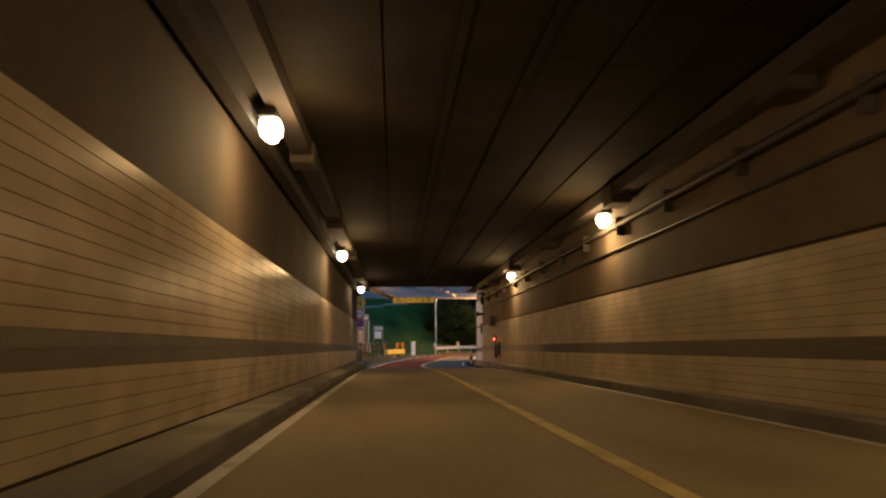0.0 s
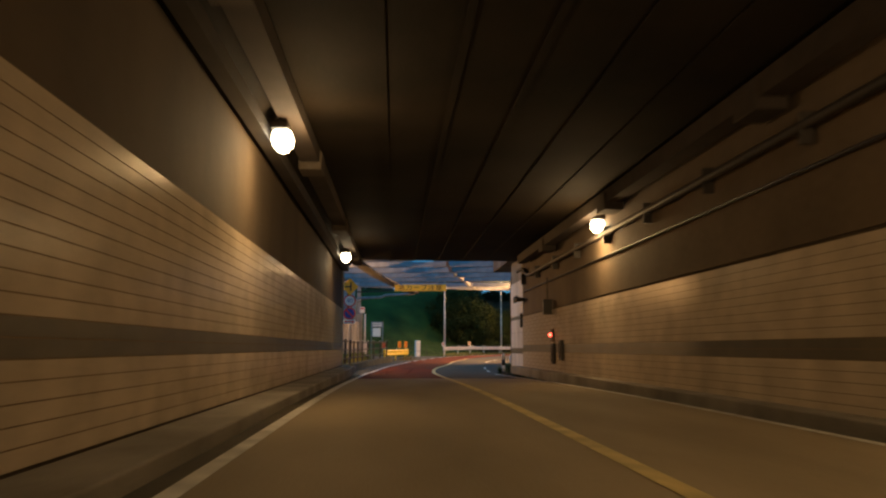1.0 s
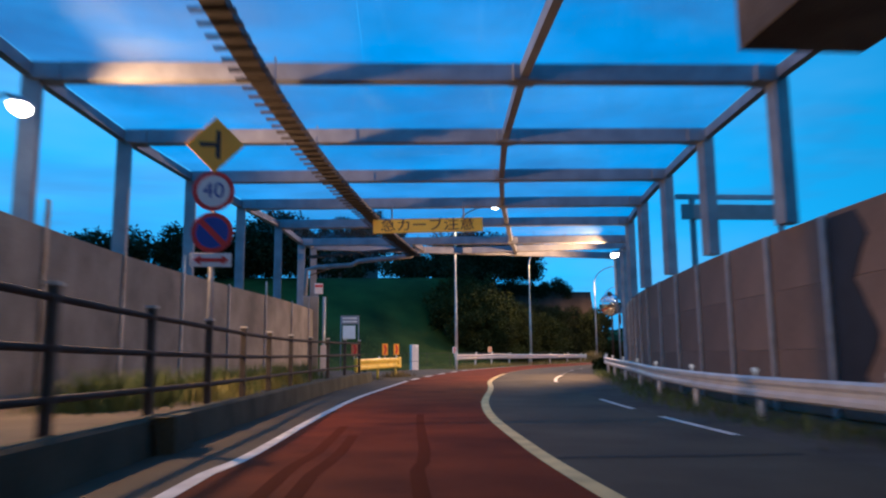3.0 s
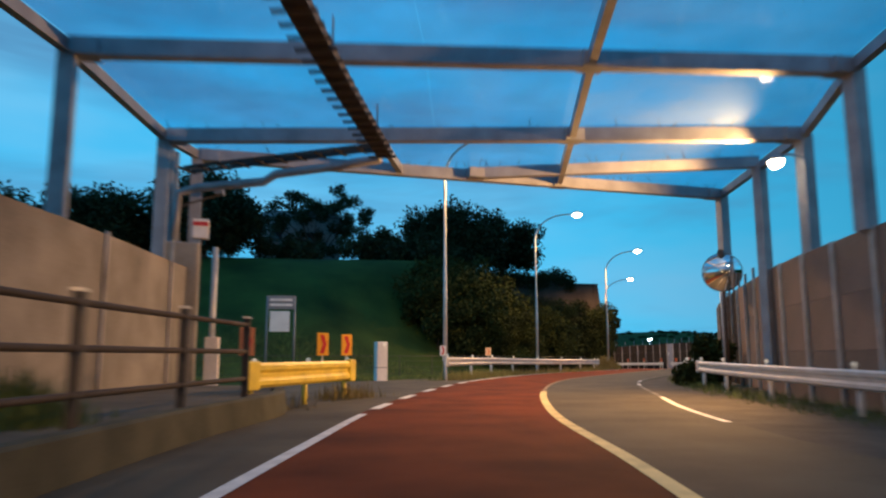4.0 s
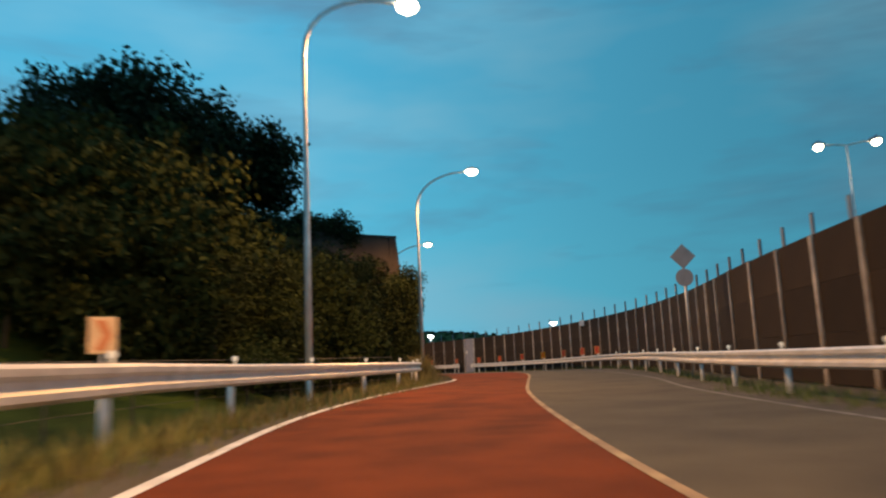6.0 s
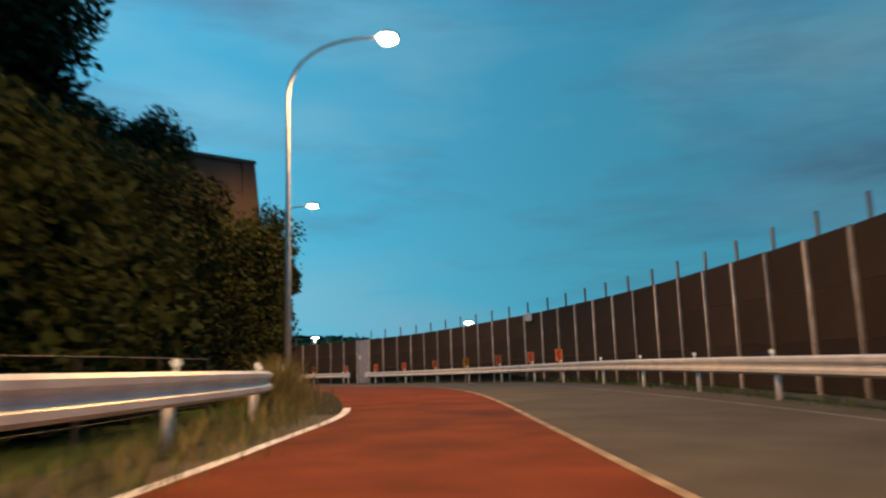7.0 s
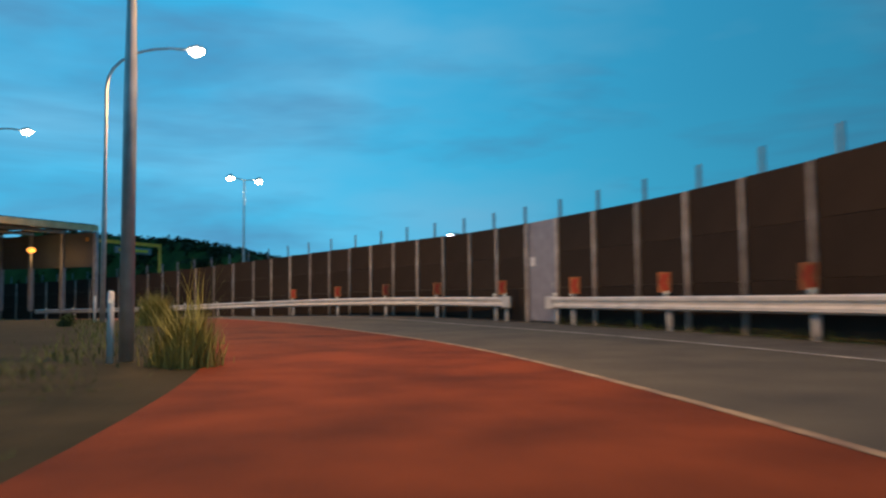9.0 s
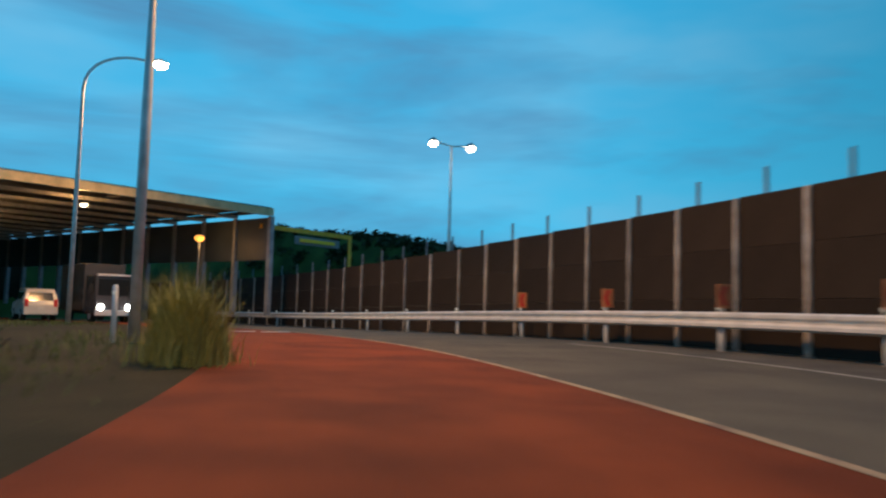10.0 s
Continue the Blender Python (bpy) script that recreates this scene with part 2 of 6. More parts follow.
BOARD_PALE = mat("pale_orange_board", (0.72, 0.50, 0.30), 0.5, var=0.15, bump=0.0)
ORANGE = mat("faded_orange_chevron", (0.62, 0.22, 0.09), 0.5, var=0.2, scale=6, bump=0.0)
# weak emission stands in for headlight light the reflectors send back
REFLECT = mat("white_reflector_glow", (0.8, 0.78, 0.7), 0.25, var=0.05, bump=0.0, emit=(1, 0.9, 0.7), power=0.2)
GRASS_GROUND = mat("grass_ground", (0.032, 0.055, 0.012), 0.95, var=0.5, scale=0.25, fine=12, bump=0.6, col2=(0.009, 0.020, 0.005), spec=0.1)
GRASS = mat("grass_blades", (0.10, 0.14, 0.03), 0.8, var=0.3, scale=1, bump=0.0, island=0.35)
WEED = mat("yellow_green_weeds", (0.25, 0.24, 0.06), 0.8, var=0.3, scale=1, bump=0.0, island=0.35)
DRY_GRASS = mat("dry_grass_blades", (0.21, 0.165, 0.05), 0.8, var=0.3, scale=1, bump=0.0, island=0.35)
LEAF_DARK = mat("dark_leaves", (0.018, 0.027, 0.009), 0.8, var=0.3, scale=0.6, bump=0.0, island=0.25, spec=0.2)
LEAF = mat("green_leaves", (0.055, 0.085, 0.022), 0.65, var=0.3, scale=0.6, bump=0.0, island=0.45)
LEAF_SHRUB = mat("shrub_leaves", (0.032, 0.042, 0.013), 0.9, var=0.4, scale=0.35, bump=0.0, island=0.12, spec=0.05)
LEAF_VINE = mat("vine_leaves", (0.027, 0.036, 0.013), 0.8, var=0.65, scale=0.9, bump=0.0, island=0.05, spec=0.06)
BARK = mat("bark", (0.07, 0.055, 0.04), 0.95, var=0.4, scale=4, bump=0.5)
BLACK = mat("black_rubber", (0.02, 0.02, 0.02), 0.7, var=0.2, bump=0.05)
CAR_WHITE = mat("white_car_paint", (0.72, 0.72, 0.72), 0.25, var=0.05, bump=0.0)
CAR_DARK = mat("dark_car_paint", (0.08, 0.08, 0.09), 0.25, var=0.05, bump=0.0)
CAR_GLASS = mat("dark_car_glass", (0.02, 0.025, 0.03), 0.08, var=0.05, bump=0.0)
MIRROR = mat("convex_mirror_face", (0.85, 0.87, 0.88), 0.06, 1.0, var=0.04, bump=0.0)
HOUSE_WALL = mat("house_render", (0.22, 0.22, 0.23), 0.85, var=0.2, bump=0.1)
ROOF_TILE = mat("dark_roof", (0.06, 0.06, 0.065), 0.8, var=0.2, bump=0.1)
ROOF_GREY = mat("grey_roof_sheet", (0.06, 0.06, 0.065), 0.7, var=0.3, scale=0.8, bump=0.1)
SKY_SHEET = glass_mat("clear_roof_sheet", (0.80, 0.92, 1.0), 0.08, 0.16)
LAMP_FACE = glow_mat("street_lamp_glow", (1.0, 0.80, 0.55), 30)
LAMP_WHITE = glow_mat("white_lamp_glow", (0.95, 0.95, 1.0), 40)
TUNNEL_FACE = glow_mat("tunnel_lamp_glow", (1.0, 0.84, 0.55), 16)
ORANGE_GLOW = glow_mat("orange_lamp_glow", (1.0, 0.42, 0.07), 1.5)
RED_GLOW = glow_mat("red_lamp_glow", (1.0, 0.08, 0.04), 9)
GREEN_GLOW = glow_mat("green_sign_glow", (0.55, 1.0, 0.75), 5)
HEAD_GLOW = glow_mat("headlamp_glow", (1.0, 0.97, 0.85), 40)


# ---- building helpers ----
class Shape:
    """Collects vertices and faces of one mesh."""

    def __init__(self):
        self.v, self.f = [], []

    def add(self, verts, faces):
        k = len(self.v)
        self.v += [tuple(p) for p in verts]
        self.f += [tuple(i + k for i in q) for q in faces]
        return self

    def box(self, c, s, rz=0.0, m=None):
        q = [Vector((x * s[0] / 2, y * s[1] / 2, z * s[2] / 2)) for x in (-1, 1) for y in (-1, 1) for z in (-1, 1)]
        r = m if m is not None else Matrix.Translation(c) @ Matrix.Rotation(rz, 4, "Z")
        return self.add([r @ p for p in q], [(0, 1, 3, 2), (4, 6, 7, 5), (0, 4, 5, 1), (2, 3, 7, 6), (0, 2, 6, 4), (1, 5, 7, 3)])

    def bar(self, a, b, w, h, up=(0, 0, 1)):
        """A bar of w (sideways) by h (upwards) from a to b."""
        a, b = Vector(a), Vector(b)
        d = (b - a).normalized()
        side = d.cross(Vector(up))
        side = side.normalized() if side.length > 1e-6 else Vector((1, 0, 0))
        u = side.cross(d)
        q = [p + side * (x * w / 2) + u * (z * h / 2) for p in (a, b) for x, z in ((-1, -1), (1, -1), (1, 1), (-1, 1))]
        return self.add(q, [(0, 1, 2, 3), (7, 6, 5, 4), (0, 4, 5, 1), (1, 5, 6, 2), (2, 6, 7, 3), (3, 7, 4, 0)])

    def tube(self, path, r, n=10, cap=True):
        path = [Vector(p) for p in path]
        rs = r if isinstance(r, (list, tuple)) else [r] * len(path)
        rings = []
        for i, p in enumerate(path):
            d = (path[min(i + 1, len(path) - 1)] - path[max(i - 1, 0)]).normalized()
            s = d.cross(Vector((0, 0, 1)))
            s = s.normalized() if s.length > 1e-4 else Vector((1, 0, 0))
            u = s.cross(d)
            rings.append([p + (s * math.cos(a) + u * math.sin(a)) * rs[i] for a in (2 * math.pi * k / n for k in range(n))])
        k = len(rings)
        f = [(i * n + j, i * n + (j + 1) % n, (i + 1) * n + (j + 1) % n, (i + 1) * n + j) for i in range(k - 1) for j in range(n)]
        if cap:
            f += [tuple(range(n - 1, -1, -1)), tuple((k - 1) * n + j for j in range(n))]
        return self.add([p for ring in rings for p in ring], f)

    def sweep(self, frames, prof, closed=True):
        """prof: (sideways, up) points swept along frames of (point, side)."""
        n = len(prof)
        v = [(p[0] + s[0] * a, p[1] + s[1] * a, p[2] + b) for p, s in frames for a, b in prof]
        m = n if closed else n - 1
        f = [(i * n + j, i * n + (j + 1) % n, (i + 1) * n + (j + 1) % n, (i + 1) * n + j) for i in range(len(frames) - 1) for j in range(m)]
        if closed:
            f += [tuple(range(n - 1, -1, -1)), tuple((len(frames) - 1) * n + j for j in range(n))]
        return self.add(v, f)

    def disc(self, c, r, thick, normal, n=24):
        c, nn = Vector(c), Vector(normal).normalized()
        return self.tube([c - nn * thick / 2, c + nn * thick / 2], r, n)

    def plate(self, c, pts, thick, normal):
        """A flat plate with outline pts (sideways, up), facing normal."""
        nn = Vector(normal).normalized()
        side = Vector((0, 0, 1)).cross(nn).normalized()
        up = nn.cross(side)
        k = len(pts)
        v = [Vector(c) + side * a + up * b + nn * d for d in (-thick / 2, thick / 2) for a, b in pts]
        f = [tuple(range(k - 1, -1, -1)), tuple(range(k, 2 * k))] + [(i, (i + 1) % k, k + (i + 1) % k, k + i) for i in range(k)]
        return self.add(v, f)


def link(name, shape, material, smooth=False):
    me = bpy.data.meshes.new(name)
    me.from_pydata(shape.v, [], shape.f)
    me.materials.append(material)
    if smooth:
        me.polygons.foreach_set("use_smooth", [True] * len(me.polygons))
    me.update()
    return new(name, me)


def part(name, shape, material, parent, label="", smooth=False):
    ob = link(name, shape, material, smooth)
    ob.parent = parent
    return tagged(ob, label)


def thing(name, label, category, group="", kind="", at=(0, 0, 0)):
    ob = new(name)
    ob.location = at
    ob.empty_display_size = 0.3
    return tagged(ob, label, category, group, kind)


def soften(ob, w=0.01, seg=2):
    b = ob.modifiers.new("edge", "BEVEL")
    b.width, b.segments, b.limit_method = w, seg, "ANGLE"
    return ob


# ---- plan curves ----
ROAD_Y = (-80, -45, -30, -15, 0, 8, 16, 27, 40, 60, 75, 85, 100, 115, 125, 135, 155, 210)
ROAD_Z = (-0.15, -0.12, -0.1, -0.1, -0.35, -0.43, -0.43, -0.31, -0.12, 0.0, 0.18, 0.21, 0.08, 0.0, 0.05, -0.13, -0.65, -1.75)
_ty = np.linspace(-90, 210, 601)
_tz = np.convolve(np.pad(np.interp(_ty, ROAD_Y, ROAD_Z), 12, "edge"), np.ones(25) / 25, "valid")


def zr(y):
    return float(np.interp(y, _ty, _tz))


class Line:
    """A smooth plan curve through its points."""

    def __init__(self, pts, step=0.5):
        p = np.array(pts, float)
        p = np.vstack([2 * p[0] - p[1], p, 2 * p[-1] - p[-2]])
        out = []
        for i in range(1, len(p) - 2):
            a, b, c, d = p[i - 1], p[i], p[i + 1], p[i + 2]
            k = max(2, int(np.linalg.norm(c - b) / step))
            for t in np.arange(k) / k:
                out.append(0.5 * ((2 * b) + (c - a) * t + (2 * a - 5 * b + 4 * c - d) * t * t + (3 * b - a - 3 * c + d) * t ** 3))
        out.append(p[-2])
        self.p = np.array(out)
        self.s = np.concatenate([[0], np.cumsum(np.linalg.norm(np.diff(self.p, axis=0), axis=1))])
        self.length = float(self.s[-1])

    def at(self, s):
        x, y = np.interp(s, self.s, self.p[:, 0]), np.interp(s, self.s, self.p[:, 1])
        x2, y2 = np.interp(s + 0.3, self.s, self.p[:, 0]), np.interp(s + 0.3, self.s, self.p[:, 1])
        x1, y1 = np.interp(s - 0.3, self.s, self.p[:, 0]), np.interp(s - 0.3, self.s, self.p[:, 1])
        d = np.array([x2 - x1, y2 - y1])
        d = d / np.linalg.norm(d)
        return Vector((x, y, 0)), Vector((d[0], d[1], 0)), Vector((d[1], -d[0], 0))

    def near(self, x, y):
        k = int(np.argmin((self.p[:, 0] - x) ** 2 + (self.p[:, 1] - y) ** 2))
        return float(self.s[k])

    def frames(self, s0, s1, step=1.0, off=0.0, dz=0.0):
        out = []
        for s in np.linspace(s0, s1, max(2, int(abs(s1 - s0) / step) + 1)):
            p, d, r = self.at(s)
            q = p + r * off
            out.append((Vector((q.x, q.y, zr(q.y) + dz)), r))
        return out


LEFT = Line([(-3.1, -78), (-3.1, -40), (-3.1, 0), (-2.9, 6), (-2.65, 12), (-2.15, 18), (-1.2, 24.5), (-0.35, 29.5), (0.95, 35), (2.65, 41), (4.65, 47), (6.98, 52.7), (9.9, 59), (13.6, 65), (17, 69.4),
             (20.2, 73.7), (22.8, 78.8), (25.4, 84.6), (27.9, 91), (30, 97.2), (31.3, 104), (31.6, 112), (31.1, 120), (29.6, 127), (26.8, 134), (23.4, 142), (18.8, 150), (12.5, 158), (3, 166)])
CENTRE = Line([(0.1, -78), (0.1, -40), (0.1, -2), (0.25, 7.6), (0.8, 14.5), (2.0, 22), (2.85, 28), (4.45, 35), (6.6, 42), (9.2, 48.5), (12.7, 55.3), (16.7, 62.4), (20.5, 68.4), (24.5, 74.6), (27.6, 79.8),
               (30.2, 85), (32.6, 91), (34.4, 97.5), (35.5, 104), (35.7, 110), (35.3, 117), (33.8, 124.5), (31, 132), (27.6, 140), (23.3, 148.5), (17, 157), (7, 166)])
RIGHT = Line([(2.85, -78), (2.85, -40), (2.85, 0), (3.0, 5.6), (3.5, 12), (4.0, 17), (4.8, 24), (5.8, 29), (7.15, 33.5), (8.95, 39.3), (11.2, 45), (14.9, 52), (19.4, 59.5), (24, 66), (28, 72.8), (31.2, 79), (34, 84.2),
              (36.3, 89.5), (38, 95), (39.2, 101), (39.8, 107), (39.8, 113), (39.5, 120), (38, 127), (35, 135.5), (31.3, 143.8), (26.5, 153), (20, 162), (10, 172)])
WALL = Line([(5.9, 3.4), (5.95, 8), (6.3, 13), (6.95, 18), (8.2, 25), (10.0, 32), (11.7, 36.8), (14, 42.7), (16.7, 49), (20.4, 55.7), (24.5, 62.3), (27.8, 67), (31.1, 72), (35.3, 79.6), (38.6, 88), (40.5, 95),
             (41.9, 101.5), (42.7, 107.5), (42.8, 113.2), (42.8, 115.4), (42.3, 121), (40.8, 127.5), (39, 133.5), (36.5, 141), (33, 150), (28.5, 160), (22, 171), (12, 184)])
RAIL_R = Line([(4.3, 4.5), (4.6, 10), (5.05, 13.5), (5.8, 17.7), (7.1, 23), (8.8, 31), (10.2, 37), (12.3, 43), (15.5, 50.3), (18.7, 56.5), (22.7, 62.7), (26.2, 67.8), (29.7, 73), (32.8, 78), (35.7, 83.2), (38.2, 89.3),
               (40.2, 95.3), (41.5, 101.5), (42.2, 107), (42.4, 113.5), (42.35, 116), (41.6, 121.5), (40.1, 127.5), (38.2, 133.3), (35.6, 140.6), (32.1, 149.4), (27.6, 159.2), (21, 170)])
RAIL_L = Line([(3.22, 46.15), (4.7, 49.7), (6.3, 53.6), (8.8, 58.6), (11.9, 63.4), (15, 67.6), (17.7, 71.6), (19.4, 74.9), (20.4, 78.2)])


def ribbon(name, a, b, s0, s1, dz, material, step=1.0, uneven=0.0):
    """A road surface between two plan curves, from s0 to s1 along the first."""
    sh = Shape()
    rows = 0
    for s in np.linspace(s0, s1, max(2, int((s1 - s0) / step) + 1)):
        p, d, r = a.at(s)
        q, _, _ = b.at(b.near(p.x, p.y))
        sh.v += [(p.x, p.y, zr(p.y) + dz), (q.x, q.y, zr(q.y) + dz)]
        rows += 1
    sh.f = [(2 * i, 2 * i + 1, 2 * i + 3, 2 * i + 2) for i in range(rows - 1)]
    return link(name, sh, material)


def stripe(name, line, s0, s1, w, dz, material, off=0.0, step=0.8):
    sh = Shape()
    fr = line.frames(s0, s1, step, off, dz)
    for p, r in fr:
        sh.v += [tuple(p - r * w / 2), tuple(p + r * w / 2)]
    sh.f = [(2 * i, 2 * i + 1, 2 * i + 3, 2 * i + 2) for i in range(len(fr) - 1)]
    return link(name, sh, material)


# ---- ground: one sheet to the horizon ----
def smooth01(t):
    t = min(1.0, max(0.0, t))
    return t * t * (3 - 2 * t)


def hill(x, y):
    """Grass bank left of the road, and the wooded ridge far behind."""
    s = LEFT.near(x, y)
    p, d, r = LEFT.at(s)
    left = -((x - p.x) * r.x + (y - p.y) * r.y)
    h = 0.0
    if left > 0:
        rise = smooth01((y - 51.5) / 25) * (1 - smooth01((y - 93 - 24 * smooth01((8 - x) / 12)) / 8))
        side = smooth01((left - 2.5 - 3.6 * smooth01((y - 67) / 8) - 6 * smooth01((x - 9.5) / 4) * smooth01((y - 74) / 6) * (1 - smooth01((y - 85.5) / 2))) / (13 - 7 * smooth01((y - 64) / 12)))
        h += 9.0 * rise * side
    else:
        k = WALL.near(x, y)
        q, d, r = WALL.at(k)
        out = (x - q.x) * r.x + (y - q.y) * r.y
        ridge = min(10.5, max(5.2, 6.2 + 0.21 * (41.6 - x)))
        h += ridge * smooth01((y - 131) / 42) * smooth01((out - 4.5) / 7)
    if y < 0:
        h = max(h, 6.4 * smooth01(-y / 4) * smooth01((abs(x + 0.2) - 4.4) / 2.2) * smooth01((y + 95) / 10) * (1 - smooth01((abs(x) - 25) / 30)))
    back = ((x - 18) * -0.7 + (y - 148) * 0.7) - 54
    h = max(h, 8.0 * smooth01(back / 5)) if y > 140 and x < 25 else h
    far = math.hypot((x - 125) / 1.4, y - 310)
    h += 10.5 * (1 - smooth01(far / 85))
    return h


def build_ground():
    xs = sorted(set([-3000, -1500, -700, -350, -200, -130, -90, -70] + list(range(-56, 70, 2)) + [76, 84, 95, 110, 130, 160, 200, 260, 350, 700, 1500, 3000]))
    ys = sorted(set([-3000, -1500, -700, -300, -160, -110] + list(range(-90, 190, 2)) + [195, 205, 215, 225, 240, 255, 270, 290, 310, 340, 380, 450, 700, 1500, 3000]))
    sh = Shape()
    for y in ys:
        for x in xs:
            near = -90 <= y <= 420 and -130 <= x <= 300
            z = zr(y) - 0.16 + (hill(x, y) if near else 0.0)
            if near:
                z += 0.10 * noise.noise((x * 0.12, y * 0.12, 0)) * (1 if hill(x, y) > 1 else 0.3)
            sh.v.append((x, y, z))
    w = len(xs)
    sh.f = [(j * w + i, j * w + i + 1, (j + 1) * w + i + 1, (j + 1) * w + i) for j in range(len(ys) - 1) for i in range(w - 1)]
    return tagged(link("ground", sh, GRASS_GROUND, True), "dark grass ground with a steep mown bank", "ground", kind="structure")


build_ground()


def ground_z(x, y):
    return zr(y) - 0.16 + hill(x, y)


END = CENTRE.length - 1
S_RED = CENTRE.near(0.1, -4.5)
tagged(ribbon("road", CENTRE, LEFT, 0, S_RED, 0.0, TUNNEL_FLOOR), "worn tan concrete lane in the tunnel, pale with headlight glow", "road", kind="structure")
tagged(ribbon("road", CENTRE, LEFT, S_RED, END, 0.0, RED_ASPHALT), "red-coloured asphalt lane", "road", kind="structure")
tagged(ribbon("road", CENTRE, RIGHT, 0, S_RED, -0.002, TUNNEL_FLOOR), "worn tan concrete lane in the tunnel, pale with headlight glow", "road", kind="structure")
tagged(ribbon("road", CENTRE, RIGHT, S_RED, END, -0.002, ASPHALT), "worn grey asphalt lane", "road", kind="structure")
tagged(ribbon("road_shoulder", RIGHT, WALL, RIGHT.near(3, 3.5), RIGHT.length - 2, -0.03, SHOULDER), "dark dirty verge between road and barrier", "verge", kind="structure")
SH_L = Line([(-3.9, -78), (-3.9, 0), (-3.85, 6), (-3.65, 12), (-3.3, 18), (-2.6, 24.5), (-1.9, 29.5), (-3.5, 35), (-3.5, 41), (1.5, 48.5), (6.3, 54.5), (9.2, 60.2), (12.8, 66.1), (16.2, 70.4), (19.2, 74.4), (21.6, 79.3), (23.6, 85.1),
             (25.0, 92), (24.4, 98), (23.4, 105), (22.6, 112), (21.8, 120), (20.8, 127), (19.4, 134), (17.4, 141.5), (14.8, 148), (10, 156)])
S_V = LEFT.near(20.2, 73.7)
tagged(ribbon("road_shoulder", LEFT, SH_L, 0, S_V, -0.004, ASPHALT), "narrow asphalt shoulder and side road mouth", "shoulder", kind="structure")
tagged(ribbon("road_shoulder", LEFT, SH_L, S_V, LEFT.near(12.5, 157), -0.006, DIRT), "dark dirt shoulder beside the red lane", "shoulder", kind="structure")

# edge lines, lane line, broken line across the side road
tagged(stripe("road_line", CENTRE, 0, CENTRE.near(4.8, 36), 0.17, 0.006, YELLOW_LINE), "worn cream line between the lanes", "road marking", kind="structure")
tagged(stripe("road_line", CENTRE, CENTRE.near(4.8, 36), CENTRE.near(31, 132), 0.10, 0.006, FADED_LINE), "faded line between the lanes", "road marking", kind="structure")
s_gap0, s_gap1 = LEFT.near(-0.4, 28.5), LEFT.near(4.2, 45)
tagged(stripe("road_line", LEFT, 0, s_gap0, 0.15, 0.006, WHITE_LINE, 0.08), "white edge line", "road marking", kind="structure")
tagged(stripe("road_line", LEFT, s_gap1, LEFT.near(21.2, 75.3), 0.15, 0.006, WHITE_LINE, 0.08), "white edge line", "road marking", kind="structure")
for k in range(5):
    s = s_gap0 + 1.2 + k * 3.4
    tagged(stripe("road_line", LEFT, s, s + 1.7, 0.2, 0.006, WHITE_LINE, 0.08), "short white dash across the side road", "road marking", "dashes", "structure")
for a, b in ((0, RIGHT.near(2.9, 3)), (RIGHT.near(3.1, 7), RIGHT.near(3.3, 10.6)), (RIGHT.near(3.6, 12.8), RIGHT.near(3.9, 16)), (RIGHT.near(5.2, 26), RIGHT.near(7.0, 33)), (RIGHT.near(9.3, 40.3), RIGHT.near(9.7, 41.3)), (RIGHT.near(10.7, 43.8), RIGHT.near(11.1, 44.9))):
    tagged(stripe("road_line", RIGHT, a, b, 0.13, 0.005, WHITE_LINE, -0.08), "worn white edge line", "road marking", kind="structure")


for off, y0, y1 in ((0.75, 1.0, 9.5), (1.0, 1.5, 8.0), (1.9, 3.0, 12.0)):
    o = stripe("skid_mark", LEFT, LEFT.near(-3, y0), LEFT.near(-2.8, y1), 0.13, 0.004, SKID, off)
    tagged(o, "dark tyre mark on the red lane", "tyre mark", "tyre marks", "structure")

o = link("road_joint", Shape().box((1.5, 5.2, zr(5.2) + 0.003), (2.5, 0.07, 0.004), rz=-0.03), BLACK)
tagged(o, "dark sealed joint across the lane", "road joint", kind="structure")

tagged(stripe("road_line", RIGHT, RIGHT.near(37.4, 93.2), RIGHT.near(38, 127), 0.12, 0.005, EDGE_FADED, -0.08), "faded white edge line", "road marking", kind="structure")
tagged(stripe("road_line", RIGHT, RIGHT.near(7.0, 33.1), RIGHT.near(37.4, 93), 0.12, 0.003, WORN_LINE, -0.08), "almost worn-off edge line", "road marking", kind="structure")

# ---- tunnel ----
TX0, TX1, TY0, TY1 = -3.9, 3.5, -78.0, 0.7
TZ = 4.42


